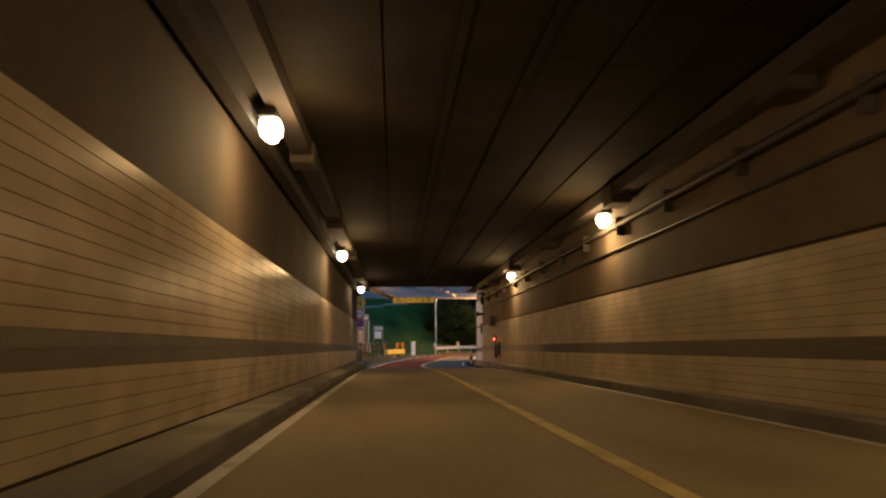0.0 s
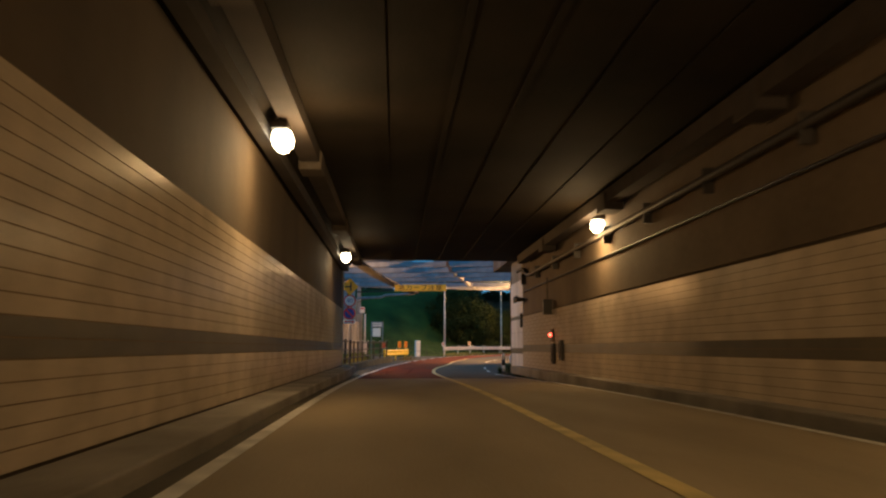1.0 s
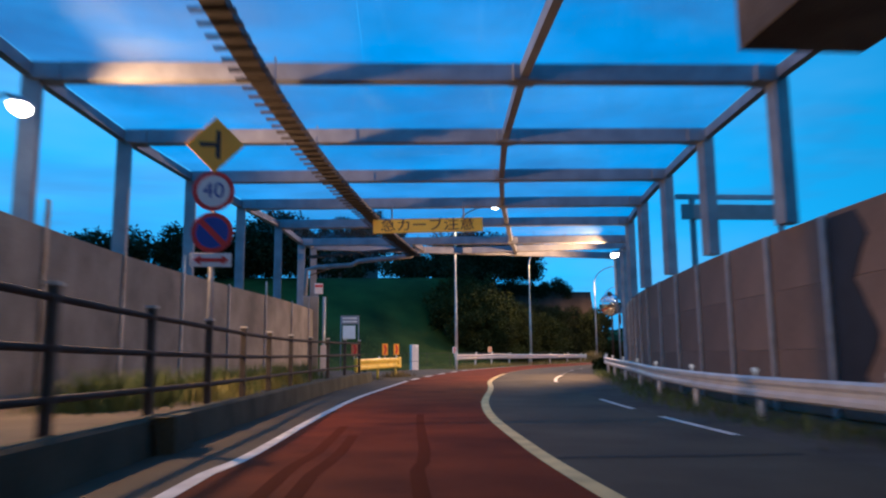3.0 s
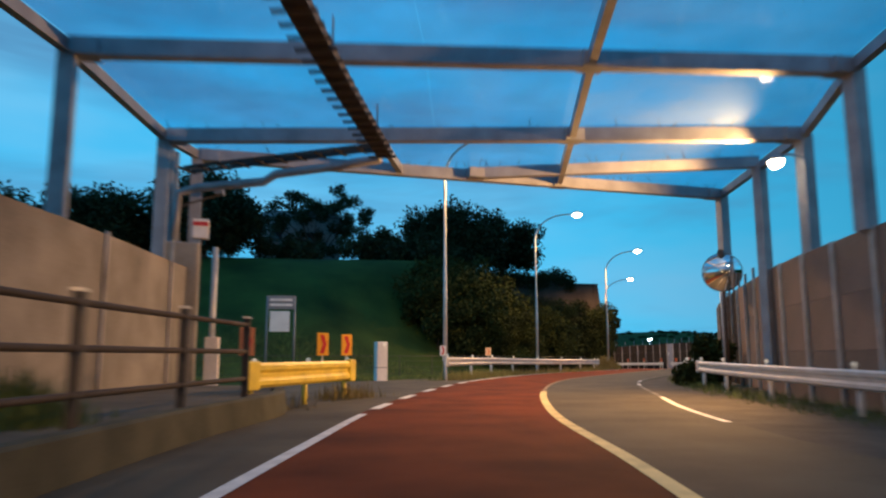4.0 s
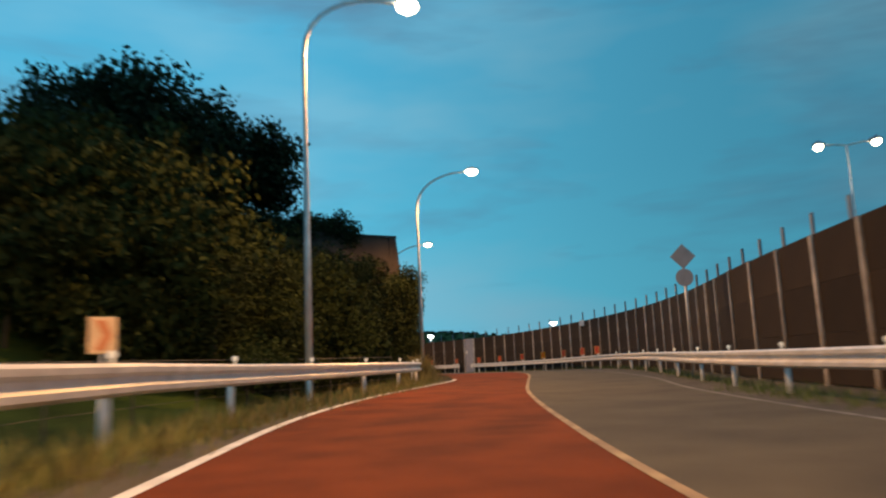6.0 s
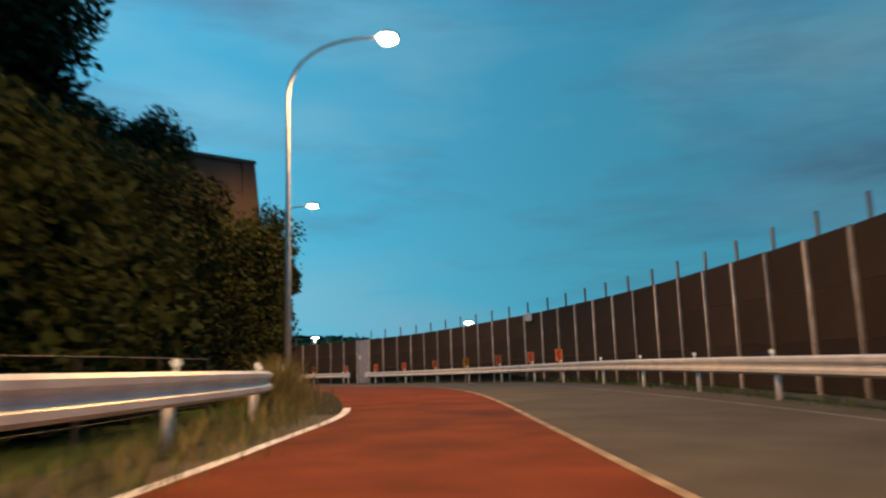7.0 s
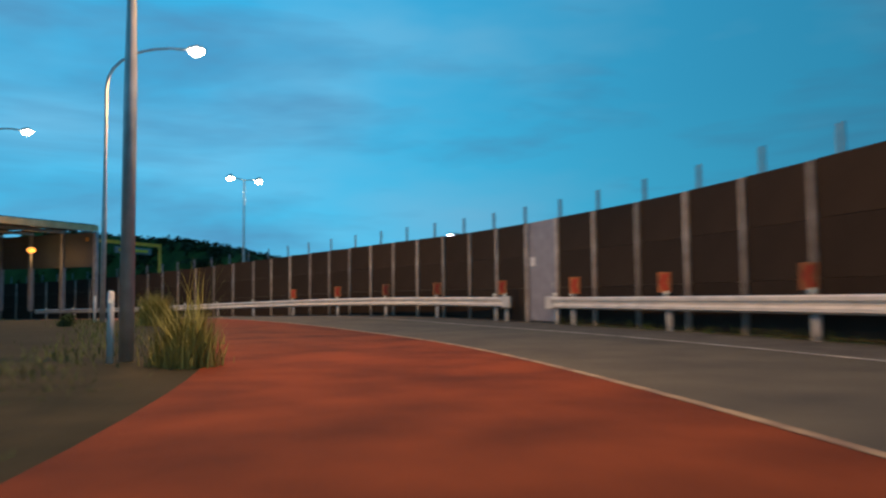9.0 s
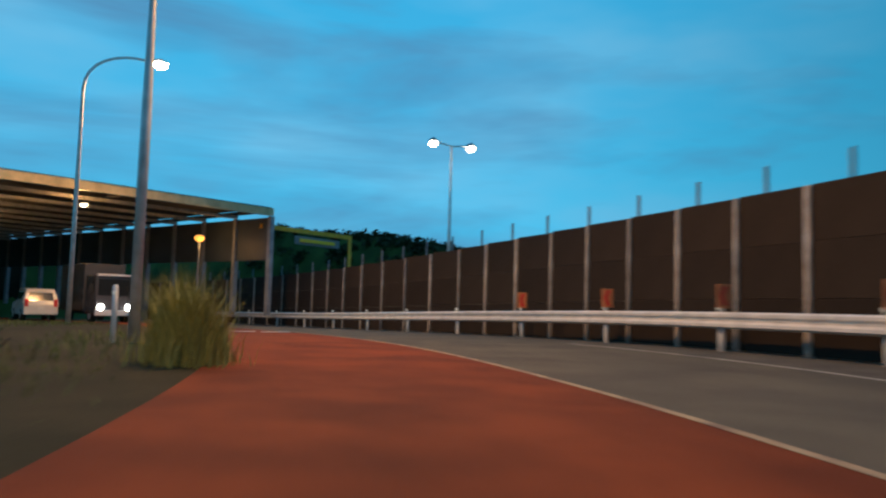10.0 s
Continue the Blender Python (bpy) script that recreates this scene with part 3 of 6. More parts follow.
def tunnel():
    lw = link("wall_west", Shape().box((TX0 - 0.33, (TY0 + TY1) / 2, 2.1), (0.6, TY1 - TY0, 5.6)), UPPER_WALL)
    tagged(lw, "tiled tunnel wall with brown painted upper part", "wall", kind="structure")
    rw = link("wall_east", Shape().box((TX1 + 0.33, (TY0 - 0.2) / 2, 2.1), (0.6, -0.2 - TY0, 5.6)), UPPER_WALL)
    tagged(rw, "tiled tunnel wall with brown painted upper part", "wall", kind="structure")
    c = Shape().box((-0.2, (TY0 + TY1) / 2, TZ + 0.4), (8.6, TY1 - TY0, 0.8))
    # chamfer along the left wall and shallow ribs
    a = Shape()
    for x0, x1, z0 in ((TX0 - 0.02, TX0 + 0.55, 3.93),):
        a.add([(x0, TY0, z0), (x0, TY0, TZ), (x1, TY0, TZ), (x0, TY1, z0), (x0, TY1, TZ), (x1, TY1, TZ)], [(0, 1, 2), (5, 4, 3), (0, 3, 4, 1), (1, 4, 5, 2), (2, 5, 3, 0)])
    c.add(a.v, a.f)
    for x in (-1.9, -0.9, 0.1, 1.1, 2.1):
        c.box((x, (TY0 + TY1) / 2, TZ - 0.012), (0.10, TY1 - TY0 - 0.1, 0.03))
    tagged(link("ceiling", c, CEILING), "dark tunnel ceiling with shallow ribs", "ceiling", kind="structure")
    # added wall, never in view, closes the tunnel behind the start
    tagged(link("wall_north", Shape().box((-0.2, TY0 - 0.3, 2.1), (8.6, 0.6, 5.6)), CEILING), "dark wall added to close the unseen tunnel end", "wall", kind="structure")
    # deep lintel on the right of the portal, with a slot behind it
    b = soften(link("portal_beam", Shape().box((4.05, 3.78, 5.22), (1.7, 6.06, 1.34)), BEAM_DARK), 0.03)
    tagged(b, "grey concrete box beam along the tunnel mouth", "beam", kind="structure")
    h = soften(link("portal_beam", Shape().box((-1.1, 0.95, 5.14), (6.3, 0.5, 1.3)), CONCRETE), 0.03)
    tagged(h, "concrete parapet over the tunnel mouth", "beam", kind="structure")
    p = soften(link("portal_pier", Shape().box((-4.35, 0.9, 2.1), (0.95, 0.5, 5.6)), CONCRETE), 0.03)
    tagged(p, "concrete pier beside the tunnel mouth", "pier", kind="structure")
    # raised walkway at the foot of each wall
    for x, w in ((TX0 + 0.30, 0.6), (TX1 - 0.2, 0.4)):
        k = soften(link("kerb", Shape().box((x, (TY0 + TY1) / 2, -0.11), (w, TY1 - TY0, 0.3)), CONCRETE), 0.02)
        tagged(k, "low concrete kerb along the tunnel wall", "kerb", kind="structure")
    return lw, rw


WALL_L, WALL_R = tunnel()


def tunnel_cover():
    """Earth over the tunnel roof."""
    sh = Shape()
    xs, ys = [-8 + k for k in range(17)], [0.6, -0.6, -2, -4] + [-8 - 5 * k for k in range(16)]
    for y in ys:
        for x in xs:
            sh.v.append((x, y, 5.32 + 1.0 * smooth01(-y / 4) + 0.15 * noise.noise((x * 0.3, y * 0.3, 1)) - 0.12 * max(0, abs(x) - 6)))
    w = len(xs)
    sh.f = [(j * w + i, (j + 1) * w + i, (j + 1) * w + i + 1, j * w + i + 1) for j in range(len(ys) - 1) for i in range(w - 1)]
    tagged(link("ground_cover", sh, GRASS_GROUND, True), "dark grass over the tunnel roof", "ground", kind="structure")


tunnel_cover()
ROW, TLEN = 0.128, 0.9


def tiled(wall, x, face, z0, z_top, band, y_end):
    """Tile rows on a tunnel wall; the last metres before the mouth as single tiles."""
    t = 0.006
    near = y_end - 7.2
    back = part("grout", Shape().box((x + face * 0.004, (TY0 + y_end) / 2, (z0 + z_top) / 2), (0.008, y_end - TY0, z_top - z0)), GROUT, wall)
    rest, band_sh = Shape(), Shape()
    n = int((z_top - z0) / ROW)
    tile_me = None
    for k in range(n):
        z = z0 + (k + 0.5) * ROW
        inband = band[0] < z < band[1]
        shift = 0.45 if k % 2 else 0.0
        y = TY0 + 0.2 + shift
        while y < y_end - 0.06:
            ln = min(TLEN, y_end - y)
            c, s = (x + face * (0.008 + t / 2), y + ln / 2, z), (t, ln - 0.002, ROW - 0.009)
            if inband:
                band_sh.box(c, s)
            elif y > near:
                if tile_me is None:
                    sh = Shape().box((0, 0, 0), (t, TLEN - 0.002, ROW - 0.009))
                    tile_me = bpy.data.meshes.new("tile")
                    tile_me.from_pydata(sh.v, [], sh.f)
                    tile_me.materials.append(TILE)
                o = new("tile", tile_me)
                o.parent, o.location, o.scale = wall, c, (1, ln / TLEN, 1)
            else:
                rest.box(c, s)
            y += TLEN
    r = part("tile_rows", rest, TILE_S, wall)
    r["kind"] = "stuff"
    part("band", band_sh, BAND, wall, "dark olive band of tiles")


def tunnel_lamp(y, side, power=1.0):
    x = TX0 + 0.47 if side < 0 else TX1 - 0.13
    th = thing("tunnel_lamp", "lit warm lamp under the tunnel ceiling", "lamp", "tunnel lamps", at=(x, y, 3.91))
    o = part("housing", Shape().box((0, 0, 0.11), (0.26, 0.40, 0.12)).box((0, 0, 0.30), (0.06, 0.3, 0.4)), PIPE_DARK, th)
    soften(o, 0.02)
    part("diffuser", Shape().tube([(-side * 0.02, 0, 0.06), (-side * 0.02, 0, 0.04), (-side * 0.03, 0, -0.06), (-side * 0.04, 0, -0.17), (-side * 0.04, 0, -0.24), (-side * 0.04, 0, -0.27)], [0.10, 0.14, 0.165, 0.15, 0.09, 0.02], 18), TUNNEL_FACE, th, "glowing lamp glass", True)
    lamp_point("tunnel_light", (x - side * 0.42, y, 3.42), TUNNEL_W * power, TUNNEL_WARM, 0.15)
    return th


for y in (-5.2, -19.8, -34.3, -48.8, -63.3):
    tunnel_lamp(y, -1, 0.3 if y > -10 else 1.0)
for y in (-12.4, -26.9, -41.4, -55.9, -70.0):
    tunnel_lamp(y, 1, 1.15)


def tunnel_ducts():
    d = thing("cable_duct", "long brown duct hung beside the tunnel lamps", "duct", "ducts")
    part("duct", Shape().box((TX0 + 0.62, -38.9, 4.25), (0.34, 78, 0.26)), DUCT, d)
    part("duct", Shape().box((TX0 + 0.18, -38.9, 3.98), (0.20, 78, 0.22)), PIPE_DARK, d, "black duct")
    for k in range(11):
        y = -75 + k * 7.25
        soften(part("junction_box", Shape().box((TX0 + 0.62, y, 4.17), (0.42, 0.6, 0.36)), BOX_TAN, d, "tan junction box"), 0.02)
    d2 = thing("cable_duct", "brown duct and black pipes under the ceiling edge", "duct", "ducts")
    part("duct", Shape().box((TX1 - 0.30, -39.8, 4.20), (0.34, 76, 0.30)), DUCT, d2)
    part("pipe", Shape().tube([(TX1 - 0.12, -78, 3.55), (TX1 - 0.12, -40, 3.55), (TX1 - 0.12, -2.6, 3.55), (TX1 - 0.12, -1.9, 3.6), (TX1 - 0.12, -1.2, 3.85), (TX1 - 0.12, -0.6, 3.95), (TX1 - 0.12, 0.4, 3.95)], 0.07, 10), PIPE_DARK, d2, "black pipe bending up at its end", True)
    part("pipe", Shape().tube([(TX1 - 0.05, -78, 3.02), (TX1 - 0.05, -0.6, 3.02)], 0.03, 8), PIPE_DARK, d2, "thin black conduit", True)
    for k in range(26):
        y = -76 + k * 3
        part("bracket", Shape().box((TX1 - 0.1, y, 3.5), (0.18, 0.06, 0.42)), PIPE_DARK, d2)
    for k in range(10):
        y = -72 + k * 7.25
        soften(part("junction_box", Shape().box((TX1 - 0.30, y, 4.08), (0.44, 0.7, 0.4)), DUCT, d2), 0.02)


tunnel_ducts()


def tunnel_fittings():
    a = thing("fire_box", "dark steel equipment box fixed to the tunnel wall", "box", "wall boxes")
    soften(part("case", Shape().box((TX1 - 0.06, -6.30, 0.60), (0.10, 0.30, 0.66)), PIPE_DARK, a), 0.015)
    soften(part("door", Shape().box((TX1 - 0.115, -6.30, 0.60), (0.012, 0.22, 0.50)), DUCT, a), 0.01)
    b = thing("fire_box", "dark steel equipment box fixed to the tunnel wall", "box", "wall boxes")
    soften(part("case", Shape().box((TX1 - 0.06, -7.50, 0.71), (0.10, 0.34, 0.62)), PIPE_DARK, b), 0.015)
    soften(part("door", Shape().box((TX1 - 0.115, -7.50, 0.71), (0.012, 0.26, 0.46)), DUCT, b), 0.01)
    c = thing("alarm_lamp", "small red alarm lamp lit above the equipment box", "lamp")
    soften(part("plate", Shape().box((TX1 - 0.05, -6.15, 1.19), (0.06, 0.30, 0.42)), RUST, c), 0.01)
    part("lens", Shape().tube([(TX1 - 0.08, -6.1, 1.21), (TX1 - 0.13, -6.1, 1.21), (TX1 - 0.15, -6.1, 1.21)], [0.055, 0.05, 0.02], 12), RED_GLOW, c, "glowing red lens", True)
    d = thing("hanging_sign", "narrow dark sign box hung edge-on from a rod", "sign")
    part("rod", Shape().tube([(TX1 - 0.2, -6.2, 2.35), (TX1 - 0.2, -6.2, 3.1)], 0.02, 8), PIPE_DARK, d)
    soften(part("box", Shape().box((TX1 - 0.2, -6.2, 2.12), (0.3, 0.14, 0.5)), PIPE_DARK, d), 0.01)
    e = thing("wall_box", "narrow dark plate on the white wall end", "sign")
    soften(part("plate", Shape().box((TX1 - 0.05, 0.0, 1.9), (0.08, 0.22, 0.58)), PIPE_DARK, e), 0.01)
    f = thing("loudspeaker", "pair of dark horn loudspeakers on the wall", "loudspeaker")
    for y in (-0.75, -0.25):
        part("horn", Shape().tube([(TX1 - 0.05, y, 2.72), (TX1 - 0.25, y - 0.03, 2.72), (TX1 - 0.38, y - 0.05, 2.72)], [0.06, 0.08, 0.15], 12), PIPE_DARK, f, "", True)
    part("bracket", Shape().box((TX1 - 0.06, -0.5, 2.72), (0.1, 0.7, 0.08)), PIPE_DARK, f)


tunnel_fittings()


def white_end_wall():
    """White panelled end of the right wall, open to the daylight."""
    w = link("wall_south", Shape().box((TX1 + 0.36, 1.5, 2.12), (0.6, 3.3, 4.84)), CONCRETE)
    tagged(w, "pale panelled end of the tunnel wall", "wall", kind="structure")
    z = (-0.1, 0.55, 0.77, 1.42, 1.98, 2.12, 2.85, 3.6)
    for i in range(len(z) - 1):
        h = z[i + 1] - z[i]
        for y0, y1 in ((-0.08, 1.50), (1.51, 3.1)):
            m = BAND if i in (1, 4) else PANEL_WHITE
            part("panel", Shape().box((TX1 + 0.04, (y0 + y1) / 2, (z[i] + z[i + 1]) / 2), (0.05, y1 - y0 - 0.012, h - 0.014)), m, w)


white_end_wall()


# ---- steel gallery with clear roof sheets ----
GAL_L = Line([(-7.6, 3), (-7.7, 10), (-7.4, 16), (-6.6, 22), (-5.6, 28), (-5.0, 34)])
GAL_Z = 5.62


def x_on(line, y):
    return float(np.interp(y, line.p[:, 1], line.p[:, 0]))


def gallery():
    g = thing("gallery", "grey steel gallery frame over the road with clear roof sheets", "canopy")
    tops = [(Vector((-7.65, 3.0, 5.58)), Vector((6.0, 3.6, 5.72)))]
    for k in range(6):
        yl, yr = 6.9 + 4.2 * k, 6.7 + 4.15 * k
        zz = GAL_Z + 0.07 * k
        tops.append((Vector((x_on(GAL_L, yl), yl, zz)), Vector((x_on(WALL, yr) - 0.14, yr, zz + 0.16))))
    tops.append((Vector((-5.3, 33.4, 6.1)), Vector((9.85, 31.0, 5.95))))
    # the last beam runs askew to the corner post beyond the others
    tops.append((Vector((-4.9, 35.4, 6.2)), Vector((11.45, 38.1, 6.15))))
    # short beam and corner column between the two last ones
    x0, x1 = Vector((2.9, 36.3, 6.15)), Vector((10.5, 34.1, 6.14))
    soften(part("beam", Shape().bar(x0, x1, 0.24, 0.32), STEEL, g), 0.012)
    soften(part("column", Shape().box((x1.x, x1.y, 3.2), (0.28, 0.28, 5.7), rz=0.3), STEEL, g), 0.012)
    part("gusset", Shape().box((x0.x, x0.y, x0.z), (0.5, 0.42, 0.28), rz=0.1), STEEL, g)
    for k, (a, b) in enumerate(tops):
        soften(part("beam", Shape().bar(a, b, 0.26, 0.34), STEEL, g), 0.012)
        for p in (a, b):
            z0 = 0.4 if p.x < 0 else 2.98
            soften(part("column", Shape().box((p.x, p.y, (z0 + p.z) / 2), (0.30, 0.30, p.z - z0), rz=0.15), STEEL, g), 0.012)
        for t in (0.02, 0.645, 0.98):
            c = a.lerp(b, t)
            part("gusset", Shape().box((c.x, c.y, c.z - 0.02), (0.46, 0.42, 0.30), rz=0.1), STEEL, g)
    for k in range(len(tops) - 1):
        (a, b), (c, d) = tops[k], tops[k + 1]
        part("purlin", Shape().bar(a, c, 0.16, 0.22), STEEL, g)
        part("purlin", Shape().bar(b, d, 0.16, 0.22), STEEL, g)
        m0, m1 = a.lerp(b, 0.645), c.lerp(d, 0.645)
        part("purlin", Shape().bar(m0, m1, 0.15, 0.24), STEEL, g)
        if k == len(tops) - 2:
            q0, q1 = a.lerp(b, 0.34), c.lerp(d, 0.34)
            part("purlin", Shape().bar(q0, q1, 0.15, 0.24), STEEL, g)
        up = Vector((0, 0, 0.2))
        for t0, t1 in ((0.0, 0.215), (0.215, 0.43), (0.43, 0.645), (0.645, 0.82), (0.82, 1.0)):
            q = [a.lerp(b, t0 + 0.0003) + up, a.lerp(b, t1 - 0.0003) + up, c.lerp(d, t1 - 0.0003) + up, c.lerp(d, t0 + 0.0003) + up]
            sh = Shape()
            sh.add(q + [p + Vector((0, 0, 0.012)) for p in q], [(3, 2, 1, 0), (4, 5, 6, 7), (0, 1, 5, 4), (1, 2, 6, 5), (2, 3, 7, 6), (3, 0, 4, 7)])
            part("roof_sheet", sh, SKY_SHEET, g, "clear plastic roof sheet")
    return g


gallery()

# cable rack that follows the bend under the roof
RACK = Line([(-3.75, 1.0), (-3.75, 5), (-3.6, 9), (-3.25, 13), (-2.75, 17), (-2.0, 21.6), (-1.1, 26.5), (0.0, 31.6)])


def cable_rack():
    g = thing("cable_rack", "dark curved cable rack with rungs under the roof", "cable rack")
    fr = RACK.frames(0, RACK.length, 0.6)
    fr = [(Vector((p.x, p.y, 5.22)), r) for p, r in fr]
    part("tray", Shape().sweep(fr, [(-0.17, 0.0), (0.17, 0.0), (0.17, 0.16), (0.13, 0.16), (0.13, 0.04), (-0.13, 0.04), (-0.13, 0.16), (-0.17, 0.16)]), PIPE_DARK, g)
    part("cable", Shape().tube([p + Vector((0, 0, 0.1)) for p, r in fr], 0.06, 8), BLACK, g, "bundled black cable", True)
    for s in np.arange(0.5, RACK.length, 0.42):
        p, d, r = RACK.at(s)
        part("rung", Shape().bar(p + r * -0.36 + Vector((0, 0, 5.20)), p + r * 0.28 + Vector((0, 0, 5.20)), 0.05, 0.05), PIPE_DARK, g)
    for s in np.arange(1.5, RACK.length, 3.9):
        p, d, r = RACK.at(s)
        part("hanger", Shape().bar(p + r * 0.2 + Vector((0, 0, 5.2)), p + r * 0.2 + Vector((0, 0, 5.75)), 0.03, 0.03, (0, 1, 0)), STEEL, g)


cable_rack()


def bulb_light(name, xyz, watts, label, arm, aim=None):
    th = thing(name, label, "lamp", "gallery lamps", at=xyz)
    part("head", Shape().tube([(0, 0, 0.16), (0, 0, 0.02)], [0.08, 0.20], 14), STEEL, th)
    part("glass", Shape().tube([(0, 0, 0.02), (0, 0, -0.08), (0, 0, -0.14)], [0.17, 0.15, 0.06], 14), LAMP_FACE, th, "glowing lamp glass", True)
    part("arm", Shape().tube([(0, 0, 0.14), (arm[0] * 0.5, arm[1] * 0.5, 0.2), (arm[0], arm[1], 0.12)], 0.03, 8), STEEL, th)
    lp = lamp_point("gallery_light", (xyz[0], xyz[1], xyz[2] - 0.3), watts, LAMP_WARM, 0.15, 165 if aim else None)
    if aim:
        lp.matrix_world = look((xyz[0], xyz[1], xyz[2] - 0.3), (xyz[0] + aim[0], xyz[1] + aim[1], xyz[2] - 0.3 + aim[2]))


bulb_light("wall_lamp", (-7.2, 9.7, 4.6), 2200, "lit warm lamp on an arm under the gallery roof", (-0.45, 0), (0.85, 0.05, -0.2))
bulb_light("wall_lamp", (9.0, 30.8, 5.2), 4800, "lit warm lamp on an arm under the gallery roof", (0.7, 0), (-0.92, 0.28, -0.15))


# hanging board with the warning to take the sharp bend with care
def text_mesh(text, size, depth):
    cu = bpy.data.curves.new("text", "FONT")
    cu.body, cu.size, cu.extrude = text, size, depth
    cu.align_x, cu.align_y = "CENTER", "CENTER"
    ob = new("text", cu)
    bpy.context.view_layer.update()
    me = bpy.data.meshes.new_from_object(ob.evaluated_get(bpy.context.evaluated_depsgraph_get()))
    bpy.data.objects.remove(ob)
    return me


def warning_board():
    c = Vector((0.03, 22.4, 4.98))
    ang = math.atan2(22.145 - 22.756, 1.831 + 1.777)
    th = thing("warning_board", "yellow hanging board with black warning characters", "sign", at=c)
    th.rotation_euler = (0, 0, ang)
    soften(part("board", Shape().box((0, 0, 0), (3.66, 0.08, 0.46)), BOARD_YELLOW, th), 0.01)
    me = text_mesh("急カーブ注意", 0.46, 0.004)
    me.materials.append(INK)
    t = new("lettering", me)
    t.parent, t.location, t.rotation_euler = th, (0, -0.05, 0.0), (math.pi / 2, 0, 0)
    t.scale = (1.15, 1, 1)
    for x in (-1.2, 1.2):
        part("hanger", Shape().bar((x, 0, 0.22), (x, 0, 0.75), 0.05, 0.05, (0, 1, 0)), STEEL, th)


warning_board()


def round_sign(parent, z, r, kind, yaw=0.0, x=0.0, thick=0.02):
    nrm = Vector((math.sin(yaw), -math.cos(yaw), 0))
    c = Vector((x, 0, z)) + nrm * 0.05
    if kind == "limit":
        part("sign_plate", Shape().disc(c, r, thick, nrm, 28), SIGN_RED, parent, "white disc with red rim")
        p = part("sign_face", Shape().disc(c + nrm * 0.011, r * 0.78, 0.006, nrm, 28), SIGN_WHITE, parent)
        me = text_mesh("40", r * 1.05, 0.003)
        me.materials.append(SIGN_BLUE)
        t = new("lettering", me)
        t.parent, t.location, t.rotation_euler = parent, c + nrm * 0.018, (math.pi / 2, 0, yaw)
    elif kind == "stop":
        part("sign_plate", Shape().disc(c, r, thick, nrm, 28), SIGN_RED, parent, "blue disc with red rim and slash")
        part("sign_face", Shape().disc(c + nrm * 0.011, r * 0.78, 0.006, nrm, 28), SIGN_BLUE, parent)
        s = Vector((math.cos(yaw), math.sin(yaw), 0))
        q = r * 0.58
        part("slash", Shape().bar(c + nrm * 0.017 - s * q + Vector((0, 0, q)), c + nrm * 0.017 + s * q - Vector((0, 0, q)), 0.09, 0.004, nrm), SIGN_RED, parent)
    else:
        part("sign_plate", Shape().disc(c, r, thick, nrm, 28), SIGN_BACK, parent)


def sign_pole_left():
    th = thing("road_sign", "sign post with yellow junction diamond, limit and no-parking discs", "road sign", at=(-4.15, 9.78, -0.12))
    th.rotation_euler = (0, 0, 0.08)
    part("pole", Shape().tube([(0, 0, -0.15), (0, 0, 4.2)], 0.035, 12), GALV, th, "", True)
    nrm = Vector((0, -1, 0))
    q = 0.46
    soften(part("diamond", Shape().plate((0, -0.06, 4.14), [(-q, 0), (0, -q), (q, 0), (0, q)], 0.02, nrm), SIGN_YELLOW, th, "yellow diamond warning plate"), 0.008)
    part("symbol", Shape().box((0.05, -0.078, 4.14), (0.075, 0.006, 0.46)).box((-0.11, -0.078, 4.14), (0.26, 0.006, 0.07)), INK, th, "black junction symbol")
    round_sign(th, 3.38, 0.325, "limit")
    round_sign(th, 2.71, 0.325, "stop")
    soften(part("sub_plate", Shape().box((0, -0.06, 2.27), (0.62, 0.02, 0.22)), SIGN_WHITE, th), 0.006)
    part("arrow", Shape().bar((-0.2, -0.074, 2.27), (0.2, -0.074, 2.27), 0.006, 0.06).plate((-0.22, -0.074, 2.27), [(-0.05, 0), (0.06, -0.08), (0.06, 0.08)], 0.006, nrm).plate((0.22, -0.074, 2.27), [(0.05, 0), (-0.06, 0.08), (-0.06, -0.08)], 0.006, nrm), SIGN_RED, th, "red double arrow")


sign_pole_left()

# ---- walls beside the gallery ----
def bar_wall(name, line, s0, s1, z0, z1, thick, material, label):
    fr = [(Vector((p.x, p.y, 0)), r) for p, r in line.frames(s0, s1, 0.8)]
    t = thick / 2
    return tagged(link(name, Shape().sweep(fr, [(-t, z0), (t, z0), (t, z1), (-t, z1)]), material), label, "wall", kind="structure")


lw2 = bar_wall("wall_west", GAL_L, 0, GAL_L.length, -0.6, 2.95, 0.5, CONCRETE, "stained concrete retaining wall beside the footway")
for k in range(9):
    p, d, r = GAL_L.at(1.2 + 3.6 * k)
    part("strip", Shape().box((p.x + r.x * 0.28, p.y + r.y * 0.28, 1.25), (0.05, 0.10, 3.5 if k % 2 else 4.4)), POST, lw2)
pier = soften(link("wall_pier", Shape().box((-5.0, 34.6, 1.6), (0.85, 1.1, 4.0), rz=0.15), CONCRETE), 0.04)
tagged(pier, "rust-stained concrete wall end pier", "pier", kind="structure")
fw = ribbon("footway", SH_L, GAL_L, 1, SH_L.near(-2.6, 33), 0.33, FOOTWAY)
tagged(fw, "concrete footway behind the kerb", "footway", kind="structure")
fk = link("kerb", Shape().sweep(SH_L.frames(SH_L.near(-3.9, 0.8), SH_L.near(-2.4, 30.5), 0.8), [(-0.20, -0.2), (0.05, -0.2), (0.0, 0.36), (-0.03, 0.39), (-0.20, 0.39)]), MOSSY)
tagged(fk, "dark mossy concrete kerb wall beside the lane", "kerb", kind="structure")

